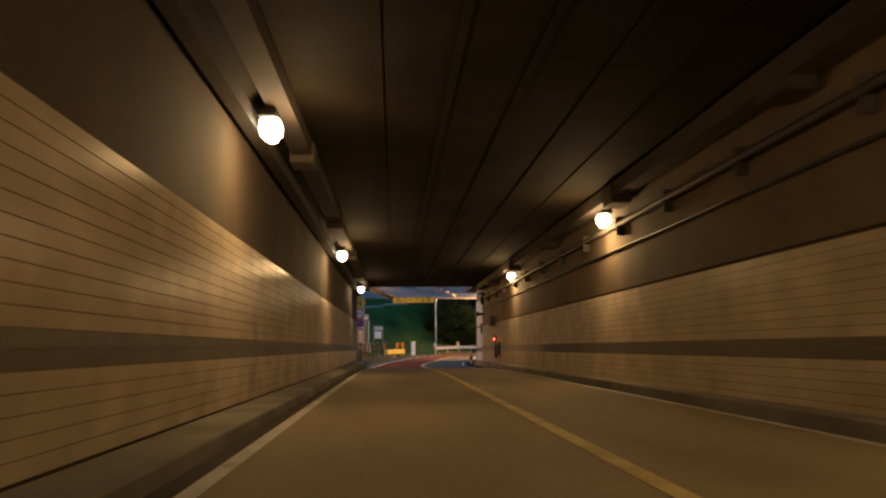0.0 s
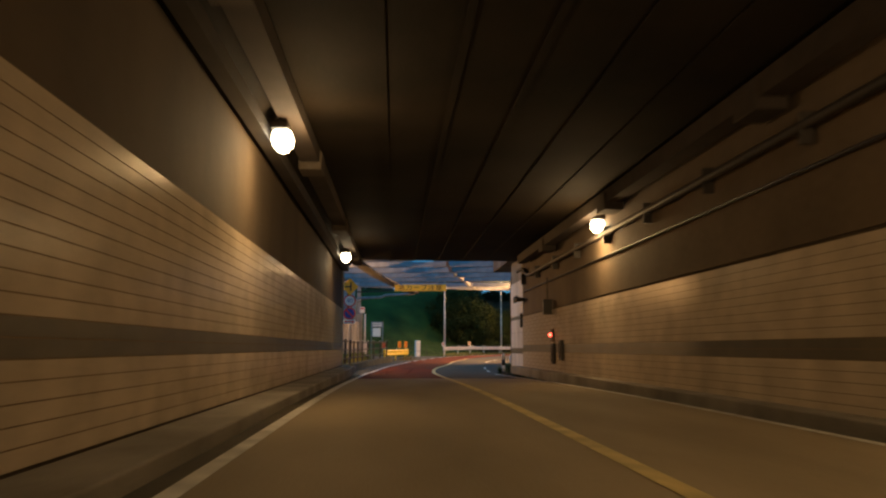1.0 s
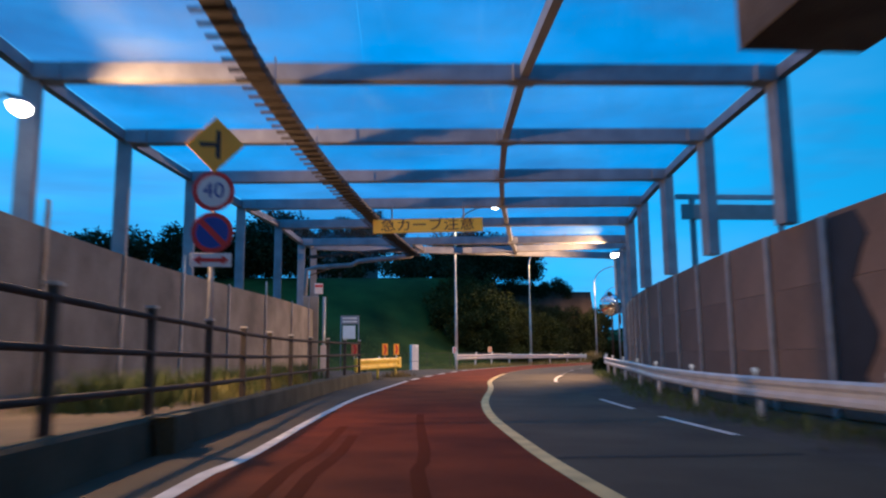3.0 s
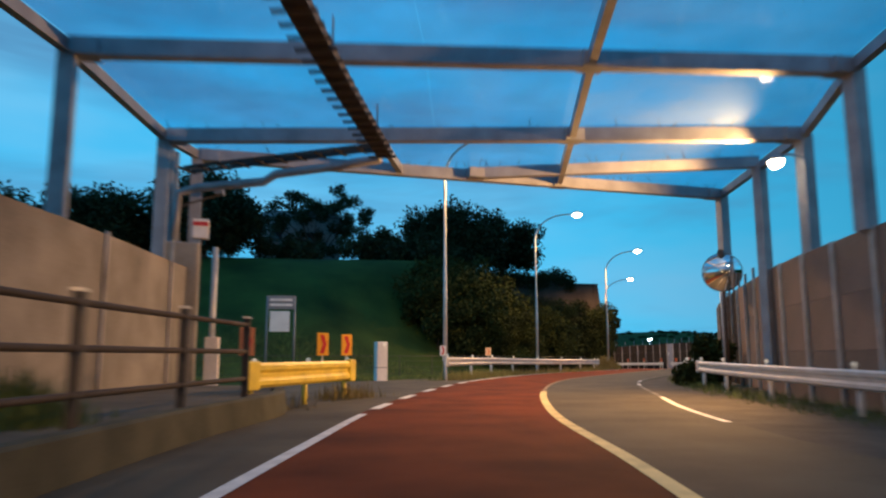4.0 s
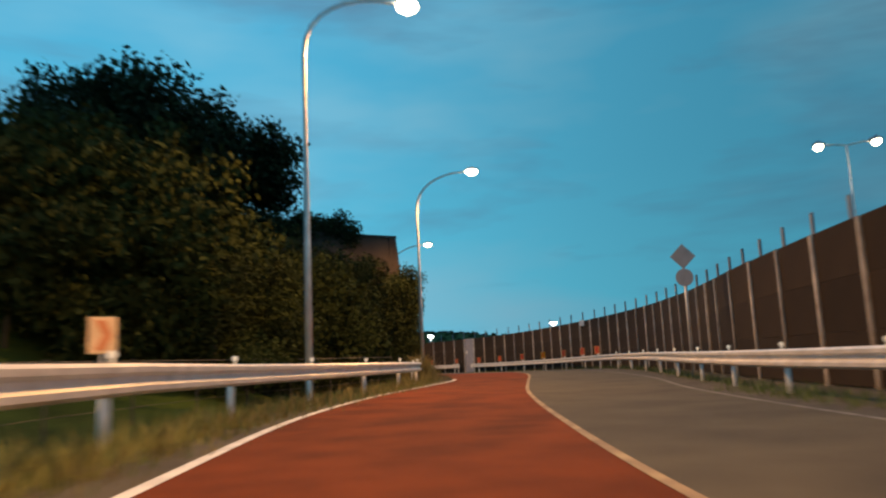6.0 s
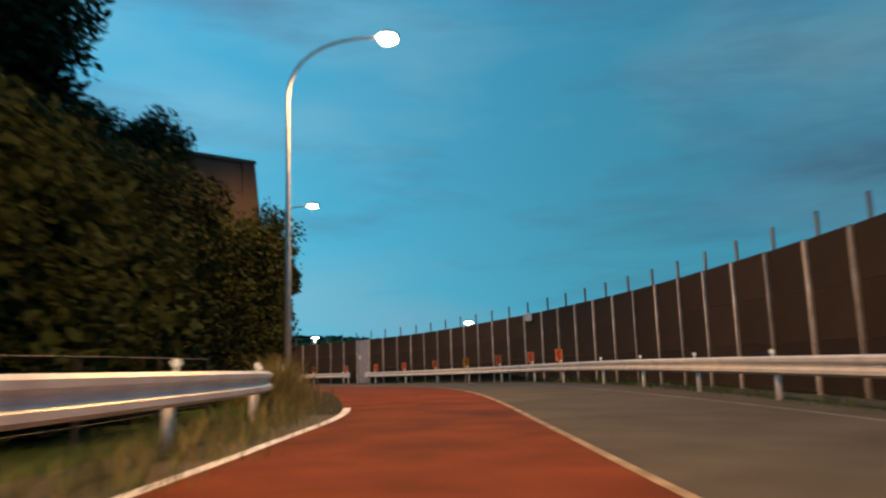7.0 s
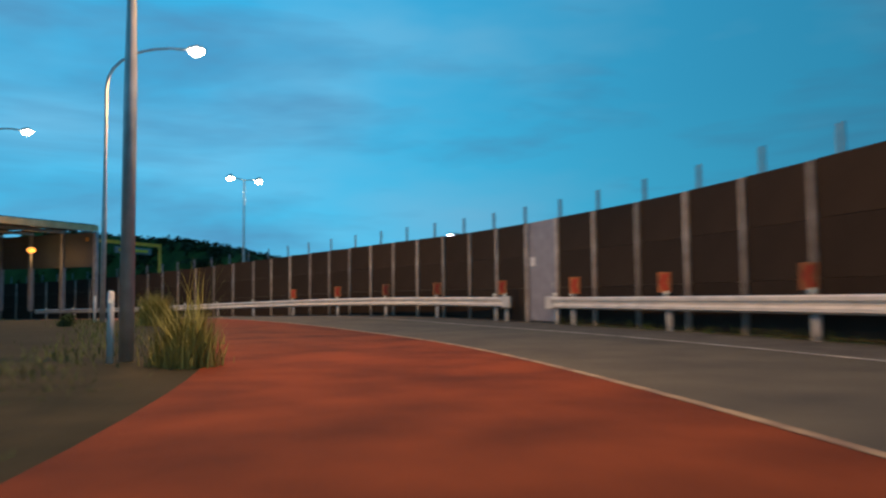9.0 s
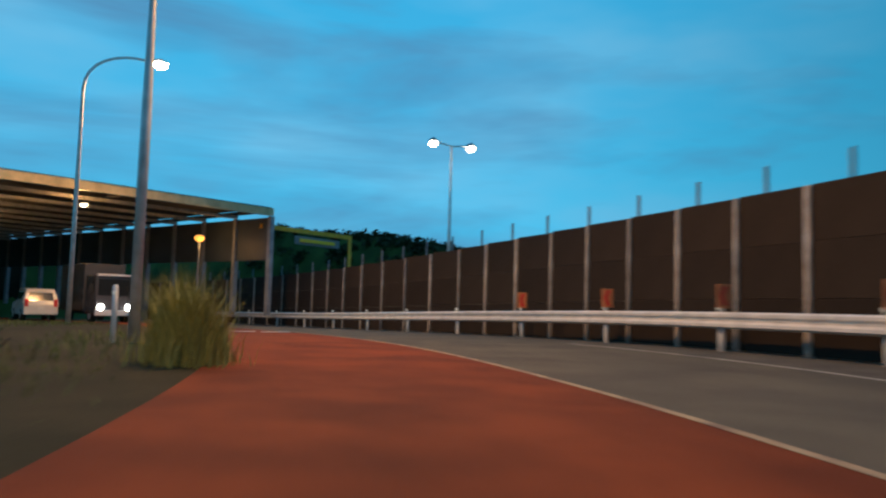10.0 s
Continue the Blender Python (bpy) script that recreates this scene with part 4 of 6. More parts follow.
FENCE = Line([(-4.2, 1.6), (-4.15, 6), (-4.05, 9), (-3.95, 13.4), (-3.7, 17.5), (-3.2, 22), (-2.35, 27.2)])


def footway_fence():
    g = thing("handrail_fence", "dark steel handrail fence along the footway", "fence")
    n = int(FENCE.length / 2.35)
    for k in range(n + 1):
        p, d, r = FENCE.at(k * FENCE.length / n)
        z = zr(p.y) + 0.30
        soften(part("post", Shape().box((p.x, p.y, z + 0.65), (0.10, 0.10, 1.3)), PIPE_DARK if k < n else DUCT, g), 0.01)
        part("cap", Shape().box((p.x, p.y, z + 1.315), (0.12, 0.12, 0.03)), GALV, g)
    for h in (0.36, 0.78, 1.2):
        fr = FENCE.frames(0, FENCE.length, 0.8, 0, 0.30 + h)
        part("rail", Shape().tube([p for p, r in fr], 0.035, 8), DUCT, g, "", True)


footway_fence()

wp = thing("marker_pole", "plain white pole beside the wall end", "pole", at=(-4.35, 35.6, -0.2))
part("pole", Shape().tube([(0, 0, 0), (0, 0, 3.9)], 0.075, 12), GALV, wp, "", True)
part("base", Shape().box((0.02, 0, 0.75), (0.34, 0.3, 1.5)), PANEL_WHITE, wp)

# ---- noise barrier with pale posts ----
def barrier():
    bay, hp = 2.036, 3.36
    base = Shape()
    fr = [(Vector((p.x, p.y, zr(p.y))), r) for p, r in WALL.frames(0, WALL.length, 1.0, 0.09)]
    base.sweep(fr, [(-0.02, -0.5), (0.16, -0.5), (0.16, hp - 0.05), (-0.02, hp - 0.05)])
    wall = tagged(link("wall_barrier", base, CONCRETE), "long brown noise barrier with pale steel posts", "wall", kind="structure")
    # bays counted from the service door, wider beyond it and in the gallery
    bay_no, bay_s = (-56, -53, -52, -48, -35, -33, -29, -26, -19, -12, -6, 0, 5, 10, 13, 17, 40), (1.9, 8.51, 10.7, 20.3, 45.4, 50.1, 59.5, 67.0, 80.05, 93.2, 105.3, 117.9, 128.2, 138.2, 145.0, 155.8, 214.0)
    post_s = [float(np.interp(k, bay_no, bay_s)) for k in range(-56, 41)]
    post_s = [q for q in post_s if 0.2 < q < WALL.length - 0.5]
    s_door = min(post_s, key=lambda q: abs(q - 117.9))
    panel_me, post_me, stub_me, bare_me = {}, None, None, None
    for k in range(len(post_s) - 1):
        s, gap = post_s[k], post_s[k + 1] - post_s[k]
        p, d, r = WALL.at(s + gap / 2)
        # bays under the gallery take the panel coloured as lamplit
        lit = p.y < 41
        ang = math.atan2(d.y, d.x)
        door = s == s_door
        if not door:
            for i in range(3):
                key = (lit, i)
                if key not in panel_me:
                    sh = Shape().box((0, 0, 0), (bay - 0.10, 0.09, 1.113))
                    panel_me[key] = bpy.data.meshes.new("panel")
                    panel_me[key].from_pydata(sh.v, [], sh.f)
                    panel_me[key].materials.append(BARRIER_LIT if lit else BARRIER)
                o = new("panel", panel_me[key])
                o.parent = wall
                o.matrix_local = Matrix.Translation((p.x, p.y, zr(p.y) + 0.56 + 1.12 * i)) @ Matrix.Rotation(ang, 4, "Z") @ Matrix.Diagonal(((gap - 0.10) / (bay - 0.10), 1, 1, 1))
        q, dq = WALL.at(s)[:2]
        aq = math.atan2(dq.y, dq.x)
        if post_me is None:
            sh = Shape().box((0, 0.10, 1.62), (0.10, 0.02, 3.44)).box((0, 0.0, 1.62), (0.02, 0.2, 3.44)).box((0, -0.1, 1.62), (0.10, 0.02, 3.44))
            post_me = bpy.data.meshes.new("post")
            post_me.from_pydata(sh.v, [], sh.f)
            post_me.materials.append(POST)
            sh = Shape().box((0, 0.105, 1.62), (0.12, 0.03, 3.44)).box((0, 0.0, 1.62), (0.02, 0.2, 3.44)).box((0, -0.1, 1.62), (0.10, 0.02, 3.44))
            bare_me = bpy.data.meshes.new("post")
            bare_me.from_pydata(sh.v, [], sh.f)
            bare_me.materials.append(GALV)
            sh = Shape().box((0, 0, 1.9), (0.07, 0.07, 4.3))
            stub_me = bpy.data.meshes.new("stub_post")
            stub_me.from_pydata(sh.v, [], sh.f)
            stub_me.materials.append(STUB)
        o = new("post", bare_me if q.y < 41 else post_me)
        o.parent = wall
        o.matrix_local = Matrix.Translation((q.x, q.y, zr(q.y))) @ Matrix.Rotation(aq, 4, "Z")
    for k in range(-41, 28):
        p2, d2, r2 = WALL.at(float(np.interp(k, (-41, -23, -11, 0, 6, 11, 28), (31.0, 68.8, 93.55, 118.6, 132.1, 144.1, 188.0))))
        if p2.y > 36:
            o = new("stub_post", stub_me)
            o.parent = wall
            o.matrix_local = Matrix.Translation((p2.x + r2.x * 0.45, p2.y + r2.y * 0.45, zr(p2.y)))
    # service door in one bay
    p, d, r = WALL.at(s_door + bay / 2)
    dr = thing("service_door", "closed grey steel service door with a white notice", "door", at=(p.x, p.y, zr(p.y)))
    dr.rotation_euler = (0, 0, math.atan2(d.y, d.x))
    soften(part("leaf", Shape().box((0, 0.03, 1.2), (bay - 0.2, 0.06, 2.34)), DOOR_GREY, dr), 0.01)
    soften(part("upper_panel", Shape().box((0, 0.02, 2.88), (bay - 0.14, 0.06, 0.96)), DOOR_GREY, dr), 0.01)
    part("frame", Shape().box((-bay / 2 + 0.06, 0.02, 1.68), (0.08, 0.12, 3.36)).box((bay / 2 - 0.06, 0.02, 1.68), (0.08, 0.12, 3.36)).box((0, 0.02, 2.39), (bay - 0.2, 0.1, 0.05)), DOOR_GREY, dr)
    part("notice", Shape().box((0.72, 0.068, 2.02), (0.34, 0.01, 0.30)), PAPER, dr, "white notice sheet")
    part("handle", Shape().tube([(-0.75, 0.10, 1.1), (-0.75, 0.10, 1.3)], 0.015, 8), GALV, dr)
    return wall


def shadow_patch():
    """Shadow with a ragged edge, made as thin dark mesh on the barrier's first bay."""
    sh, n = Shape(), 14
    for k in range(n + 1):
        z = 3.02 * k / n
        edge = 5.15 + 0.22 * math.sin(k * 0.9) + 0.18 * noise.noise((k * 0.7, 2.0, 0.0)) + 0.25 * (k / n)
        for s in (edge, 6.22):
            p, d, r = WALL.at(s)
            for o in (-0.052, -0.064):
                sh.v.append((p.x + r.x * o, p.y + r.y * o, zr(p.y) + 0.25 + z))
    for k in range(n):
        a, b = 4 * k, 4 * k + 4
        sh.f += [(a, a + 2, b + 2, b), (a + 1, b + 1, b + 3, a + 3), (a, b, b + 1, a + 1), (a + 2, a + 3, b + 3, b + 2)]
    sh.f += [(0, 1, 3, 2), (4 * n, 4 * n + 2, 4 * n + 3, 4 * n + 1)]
    th = thing("shadow_patch", "blue-black shadow patch with a ragged edge on the barrier", "sheet")
    part("sheet", sh, SHADOW_PATCH, th)


shadow_patch()

# ---- guardrails ----
W_BEAM = [(0.0, -0.175), (0.055, -0.135), (0.055, -0.075), (0.0, -0.03), (0.0, 0.03), (0.055, 0.075), (0.055, 0.135), (0.0, 0.175), (-0.012, 0.175), (0.04, 0.13), (0.04, 0.08), (-0.012, 0.035), (-0.012, -0.035), (0.04, -0.08), (0.04, -0.13), (-0.012, -0.175)]


def guardrail(line, s0, s1, face, label, material=RAIL_WHITE, ends=(True, True), gap=3.6, reflect=True, post_out=0.12, top=0.72, posts=None, tall=1.0, lift=(0.0, 0.0, 0.0)):
    """face: +1 when traffic passes on its right, -1 on its left."""
    g = thing("guardrail", label, "guardrail", "guardrails")
    prof = [(a * face, b * tall) for a, b in W_BEAM]

    def up(s):
        return float(np.interp(s, (s0, min(s0 + 10, s1 - 0.1), s1), lift))

    spots = line.frames(s0, s1, 0.9, 0, top - 0.175 + 0.1)
    beam = Shape().sweep([(p + Vector((0, 0, up(s0 + (s1 - s0) * i / (len(spots) - 1)))), r) for i, (p, r) in enumerate(spots)], prof)
    part("beam", beam, material, g, "", False)
    n = max(1, round((s1 - s0) / gap))
    for s in posts or [min(s1 - 0.25, max(s0 + 0.25, s0 + k * (s1 - s0) / n)) for k in range(n + 1)]:
        p, d, r = line.at(s)
        c = p - r * (face * post_out)
        z = zr(c.y) + up(s)
        part("post", Shape().tube([(c.x, c.y, z - 0.4), (c.x, c.y, z + top + 0.02)], 0.06, 10), material, g, "", True)
        if reflect:
            q = p - r * (face * 0.05)
            part("reflector", Shape().tube([(q.x, q.y, z + top + 0.09), (q.x, q.y, z + top + 0.15)], 0.02, 6).disc((q.x, q.y, z + top + 0.19), 0.046, 0.03, (-d.x, -d.y, 0), 12), REFLECT, g, "round white reflector")
    for e_, s in zip(ends, (s0, s1)):
        if e_:
            p, d, r = line.at(s)
            z = zr(p.y) + top - 0.075 + up(s)
            k = 1 if s == s1 else -1
            o = part("end_cap", Shape().bar(Vector((p.x, p.y, z)) - d * (k * 0.30), Vector((p.x, p.y, z)) + d * (k * 0.12), 0.14, 0.40 * tall), material, g, "flat rail end piece")
            soften(o, 0.03)
    return g


S_A, S_B = RAIL_R.near(11.1, 39.6), RAIL_R.near(11.7, 41.2)
S_C, S_D = RAIL_R.near(14.8, 48.7), RAIL_R.near(15.1, 49.5)
guardrail(RAIL_R, 1.3, S_A, -1, "white steel guardrail before the noise barrier", posts=[1.6, 5.3, 9.0, 13.2, 18.6, 23.2, 27.8, 31.6, S_A - 0.4], lift=(-0.17, -0.08, 0.0))
guardrail(RAIL_R, S_B, S_C, -1, "white steel guardrail before the noise barrier")
guardrail(RAIL_R, S_D, 117.2, -1, "long white steel guardrail before the noise barrier", posts=[S_D + 0.4, 50.6, 54.4, 58.2, 62, 66.4, 70.8, 75.2, 79.7, 84.1, 88.8, 92.4, 97.1, 101.8, 106.5, 111.3, 115.9, 116.9])
guardrail(RAIL_R, 119.95, RAIL_R.length - 2, -1, "long white steel guardrail before the noise barrier", posts=[120.2, 120.9, 125.2, 129.3, 133.6, 138, 142.6, 147.2, 151.8, 156.4, 161, 165.6, 170.2, 174.8])
guardrail(RAIL_L, 0.1, RAIL_L.length, 1, "white steel guardrail at the foot of the bank", posts=[0.5, 5.1, 9.4, 13.8, 18.2, 22.6, 26.8, 31.0, 35.2], lift=(0.13, 0.15, -0.07))


def chevron(parent_at, d, z, material, ink, w=0.34, h=0.5, flip=1, label="", sub=None):
    th = thing("chevron_sign", label, "road sign", "chevron signs", at=(parent_at[0], parent_at[1], z))
    th.rotation_euler = (0, 0, math.atan2(d[1], d[0]) - math.pi / 2)
    soften(part("plate", Shape().box((0, 0, 0), (w, 0.02, h)), material, th), 0.008)
    part("arrow", Shape().plate((0, -0.014, 0), [(-0.26 * w * flip, -0.4 * h), (0.09 * w * flip, -0.4 * h), (0.32 * w * flip, 0), (0.09 * w * flip, 0.4 * h), (-0.26 * w * flip, 0.4 * h), (0.0, 0)][::flip], 0.006, (0, -1, 0)), ink, th, "red chevron")
    part("stem", Shape().tube([(0, 0.02, -h / 2 - 0.22), (0, 0.02, 0.1)], 0.02, 8), GALV, th)


# chevrons on the outer rail round the bend
for s in (88.9, 92.5, 97.2, 101.9, 106.5, 111.3, 115.6, 120.3, 125.0, 129.1, 133.4, 137.8):
    p, d, r = RAIL_R.at(s)
    yel = s == 101.9
    chevron((p.x, p.y), (d.x, d.y), zr(p.y) + 1.16, SIGN_YELLOW if yel else ORANGE, SIGN_RED, flip=-1, label="yellow chevron board above the rail" if yel else "faded orange chevron board above the rail")
for x, y in ((6.75, 55.6), (3.2, 46.9)):
    chevron((x, y), (0.1, 1.0), zr(y) + (1.3 if y > 50 else 1.24), BOARD_PALE if y > 50 else SIGN_WHITE, ORANGE if y > 50 else SIGN_RED, flip=1, label="pale board with an orange chevron behind the rail" if y > 50 else "white board with a red chevron at the rail end", w=0.3 if y > 50 else 0.24, h=0.42)

# yellow rail at the side road
YRAIL = Line([(-2.5, 28.9), (-2.1, 29.9), (-0.98, 32.8), (-0.66, 33.75)])
guardrail(YRAIL, 0.0, YRAIL.length, 1, "yellow guardrail end beside the side road", RAIL_YELLOW, (True, True), 3.2, True, 0.12, 0.73, None, 1.32)
for x, y in ((-2.6, 29.2), (-1.34, 32.6), (-0.80, 33.9)):
    chevron((x, y), (-0.3, 0.95), zr(y) + 1.27, SIGN_YELLOW if y > 30 else ORANGE, SIGN_RED if y > 30 else SIGN_RED, 0.27, 0.52, 1, "yellow chevron board above the yellow rail" if y > 30 else "weathered orange chevron board")


# ---- street lamps ----
def street_lamp(base, head, lit=True):
    bx, by = base
    z0 = ground_z(bx, by) if hill(bx, by) > 0.3 else zr(by) - 0.1
    dx, dy = head[0] - bx, head[1] - by
    rr = math.hypot(dx, dy)
    ux, uy = dx / rr, dy / rr
    th = thing("street_lamp", "tall steel street lamp with curved arm and lit head", "street lamp", "street lamps", at=(bx, by, z0))
    H = 10.74 - z0
    path = [(0, 0, 0), (0, 0, 4.0), (0, 0, 8.85 - z0)]
    for k in range(1, 9):
        a = math.pi / 2 * k / 8
        path.append((ux * (rr - 0.35) * (1 - math.cos(a)) * 0.95, uy * (rr - 0.35) * (1 - math.cos(a)) * 0.95, 8.85 - z0 + (H - 8.85 + z0) * math.sin(a) ** 0.9))
    path.append((ux * (rr - 0.2), uy * (rr - 0.2), H + 0.02))
    rad = [0.10, 0.09, 0.07] + [0.06 - 0.002 * k for k in range(8)] + [0.035]
    part("pole", Shape().tube(path, rad, 12), GALV, th, "", True)
    part("base_plate", Shape().box((0, 0, 0.02), (0.36, 0.36, 0.05)), GALV, th)
    a = math.atan2(uy, ux)
    part("head", Shape().tube([(ux * (rr - 0.35), uy * (rr - 0.35), H + 0.06), (ux * rr, uy * rr, H + 0.10), (ux * (rr + 0.35), uy * (rr + 0.35), H + 0.06)], [0.07, 0.16, 0.08], 12), STEEL, th, "", True)
    part("lens", Shape().tube([(ux * rr, uy * rr, H + 0.02), (ux * rr, uy * rr, H - 0.08), (ux * rr, uy * rr, H - 0.18)], [0.32, 0.30, 0.14], 14), LAMP_FACE, th, "glowing lens", True)
    lp = lamp_point("street_light", (head[0], head[1], H + z0 - 0.3), STREET_W, LAMP_WARM, 0.2, 150)
    return th


street_lamp((3.4, 47.68), (6.1, 47.2))
street_lamp((11.62, 64.15), (14.6, 64.2))
street_lamp((22.42, 81.2), (25.0, 79.8))
street_lamp((30.2, 103.9), (32.75, 101.9))
street_lamp((29.15, 123.3), (32.4, 123.5))
street_lamp((21.95, 140.0), (24.2, 142.3))


def twin_lamp(base, h, a, b):
    th = thing("street_lamp", "tall twin-headed street lamp, both heads lit", "street lamp", "twin lamps", at=(base[0], base[1], -0.2))
    part("pole", Shape().tube([(0, 0, 0), (0, 0, 5), (0, 0, h)], [0.11, 0.09, 0.06], 12), GALV, th, "", True)
    for q in (a, b):
        d = Vector((q[0] - base[0], q[1] - base[1], 0))
        part("arm", Shape().tube([(0, 0, h), d * 0.5 + Vector((0, 0, h + 0.1)), d + Vector((0, 0, h + 0.1))], 0.04, 8), GALV, th, "", True)
        part("head", Shape().tube([d * 0.75 + Vector((0, 0, h + 0.14)), d + Vector((0, 0, h + 0.2)), d * 1.2 + Vector((0, 0, h + 0.14))], [0.08, 0.2, 0.09], 12), STEEL, th, "", True)
        part("lens", Shape().tube([d + Vector((0, 0, h + 0.1)), d + Vector((0, 0, h - 0.05)), d + Vector((0, 0, h - 0.14))], [0.24, 0.22, 0.1], 14), LAMP_FACE, th, "glowing lens", True)


twin_lamp((41.4, 70.2), 11.1, (40.35, 71.0), (42.45, 69.3))
twin_lamp((37.9, 151.9), 10.1, (36.8, 151.4), (39.1, 152.4))
for x, y, z in ((49.2, 137.1, 4.7), (53.4, 114.7, 4.85)):
    th = thing("street_lamp", "low lit lamp standing behind the noise barrier", "street lamp", "lamps behind the barrier", at=(x, y, -0.2))
    part("pole", Shape().tube([(0, 0, 0), (0, 0, z)], 0.06, 8), GALV, th, "", True)
    part("head", Shape().box((0, 0, z + 0.32), (0.7, 0.4, 0.1)), STEEL, th)
    part("lens", Shape().box((0, 0, z + 0.2), (0.6, 0.34, 0.14)), LAMP_WHITE, th, "glowing lens")

# ---- mirror, signs and boxes by the road ----
def convex_mirror():
    th = thing("traffic_mirror", "round convex traffic mirror on a pole with small hood", "traffic mirror", at=(10.42, 36.4, -0.3))
    part("pole", Shape().tube([(0.1, 0.1, 0), (0.1, 0.1, 4.3)], 0.05, 10), RUST, th, "brown pole", True)
    n = Vector((-0.52, -0.85, -0.08)).normalized()
    c = Vector((-0.02, -0.06, 3.62))
    sh = Shape()
    rings = 8
    s = n.cross(Vector((0, 0, 1))).normalized()
    u = s.cross(n)
    R, dome = 0.56, 0.14
    for i in range(rings + 1):
        rr = R * i / rings
        for j in range(28):
            a = 2 * math.pi * j / 28
            sh.v.append(tuple(c + n * (dome * (1 - (rr / R) ** 2)) + s * (rr * math.cos(a)) + u * (rr * math.sin(a))))
    sh.f = [(i * 28 + j, (i + 1) * 28 + j, (i + 1) * 28 + (j + 1) % 28, i * 28 + (j + 1) % 28) for i in range(rings) for j in range(28)]
    part("face", sh, MIRROR, th, "convex mirror face", True)
    part("shell", Shape().tube([c - n * 0.16, c - n * 0.07, c - n * 0.015, c - n * 0.005], [0.3, 0.55, 0.585, 0.58], 28), RUST, th, "brown rim and back", True)
    part("hood", Shape().tube([c + u * 0.55 - n * 0.02, c + u * 0.6 + n * 0.14], 0.10, 10), RUST, th)


convex_mirror()


def back_signs(x, y, z, kinds, yaw, label):
    th = thing("road_sign", label, "road sign", at=(x, y, zr(y) - 0.05))
    th.rotation_euler = (0, 0, yaw)
    part("pole", Shape().tube([(0, 0, 0), (0, 0, z)], 0.04, 10), GALV, th, "", True)
    for kind, zz in kinds:
        if kind == "diamond":
            soften(part("diamond", Shape().plate((0, -0.05, zz), [(-0.45, 0), (0, -0.45), (0.45, 0), (0, 0.45)], 0.02, (0, -1, 0)), SIGN_BACK, th, "grey back of a diamond plate"), 0.008)
        elif kind == "disc":
            round_sign(th, zz, 0.31, "plain")
        else:
            round_sign(th, zz, 0.31, kind)


back_signs(25.85, 66.2, 4.5, (("diamond", 4.2), ("disc", 3.45)), -0.5, "sign post seen from behind, grey diamond and disc")
back_signs(11.65, 38.9, 3.9, (("disc", 3.55), ("disc", 2.9)), 1.0, "sign post with two round signs seen nearly edge-on")


def bollard():
    th = thing("cabinet_post", "tall white roadside cabinet with a red reflector", "roadside cabinet", at=(0.58, 46.85, -0.16))
    soften(part("body", Shape().box((0, 0, 0.84), (0.47, 0.42, 1.68), rz=0.3), PANEL_WHITE, th), 0.03)
    part("reflector", Shape().disc((0.14, -0.24, 1.55), 0.07, 0.02, (0.3, -0.95, 0), 12), REFLECT, th, "round reflector")
    part("band", Shape().box((0, 0, 0.62), (0.48, 0.43, 0.03), rz=0.3), SIGN_BACK, th)


bollard()


def board_on_bank():
    x, y = -3.55, 46.6
    th = thing("notice_board", "framed notice board with a white sheet on posts", "notice board", at=(x, y, ground_z(x, y)))
    for dx in (-0.56, 0.56):
        part("post", Shape().tube([(dx, 0, 0), (dx, 0, 3.6)], 0.04, 8), STUB, th, "", True)
    soften(part("board", Shape().box((0, 0, 3.36), (1.16, 0.06, 0.56)), SIGN_BACK, th), 0.01)
    soften(part("sheet", Shape().box((-0.04, -0.03, 2.58), (0.8, 0.04, 0.84)), SIGN_WHITE, th), 0.01)
    part("sign_bars", Shape().box((0, -0.036, 3.47), (0.9, 0.02, 0.10)).box((0, -0.036, 3.26), (0.9, 0.02, 0.10)), PANEL_WHITE, th)


board_on_bank()


def net_fence():
    """Thin wire fence along the foot of the bank."""
    ln = Line([(-16, 50), (-8, 50.5), (-2, 51), (3.0, 54), (6.5, 60), (11, 66.5), (15.5, 71.5), (18.6, 76)])
    g = thing("wire_fence", "thin grey wire fence at the foot of the bank", "fence")
    n = int(ln.length / 2.5)
    for k in range(n + 1):
        p, d, r = ln.at(k * ln.length / n)
        z = ground_z(p.x, p.y)
        part("post", Shape().tube([(p.x, p.y, z - 0.1), (p.x, p.y, z + 1.25)], 0.02, 6), PIPE_DARK, g)
    for h in (0.35, 0.65, 0.95, 1.2):
        pts = []
        for s in np.linspace(0, ln.length, 40):
            p, d, r = ln.at(s)
            pts.append((p.x, p.y, ground_z(p.x, p.y) + h))
        part("wire", Shape().tube(pts, 0.006 if h < 1.2 else 0.012, 5), PIPE_DARK, g)


net_fence()

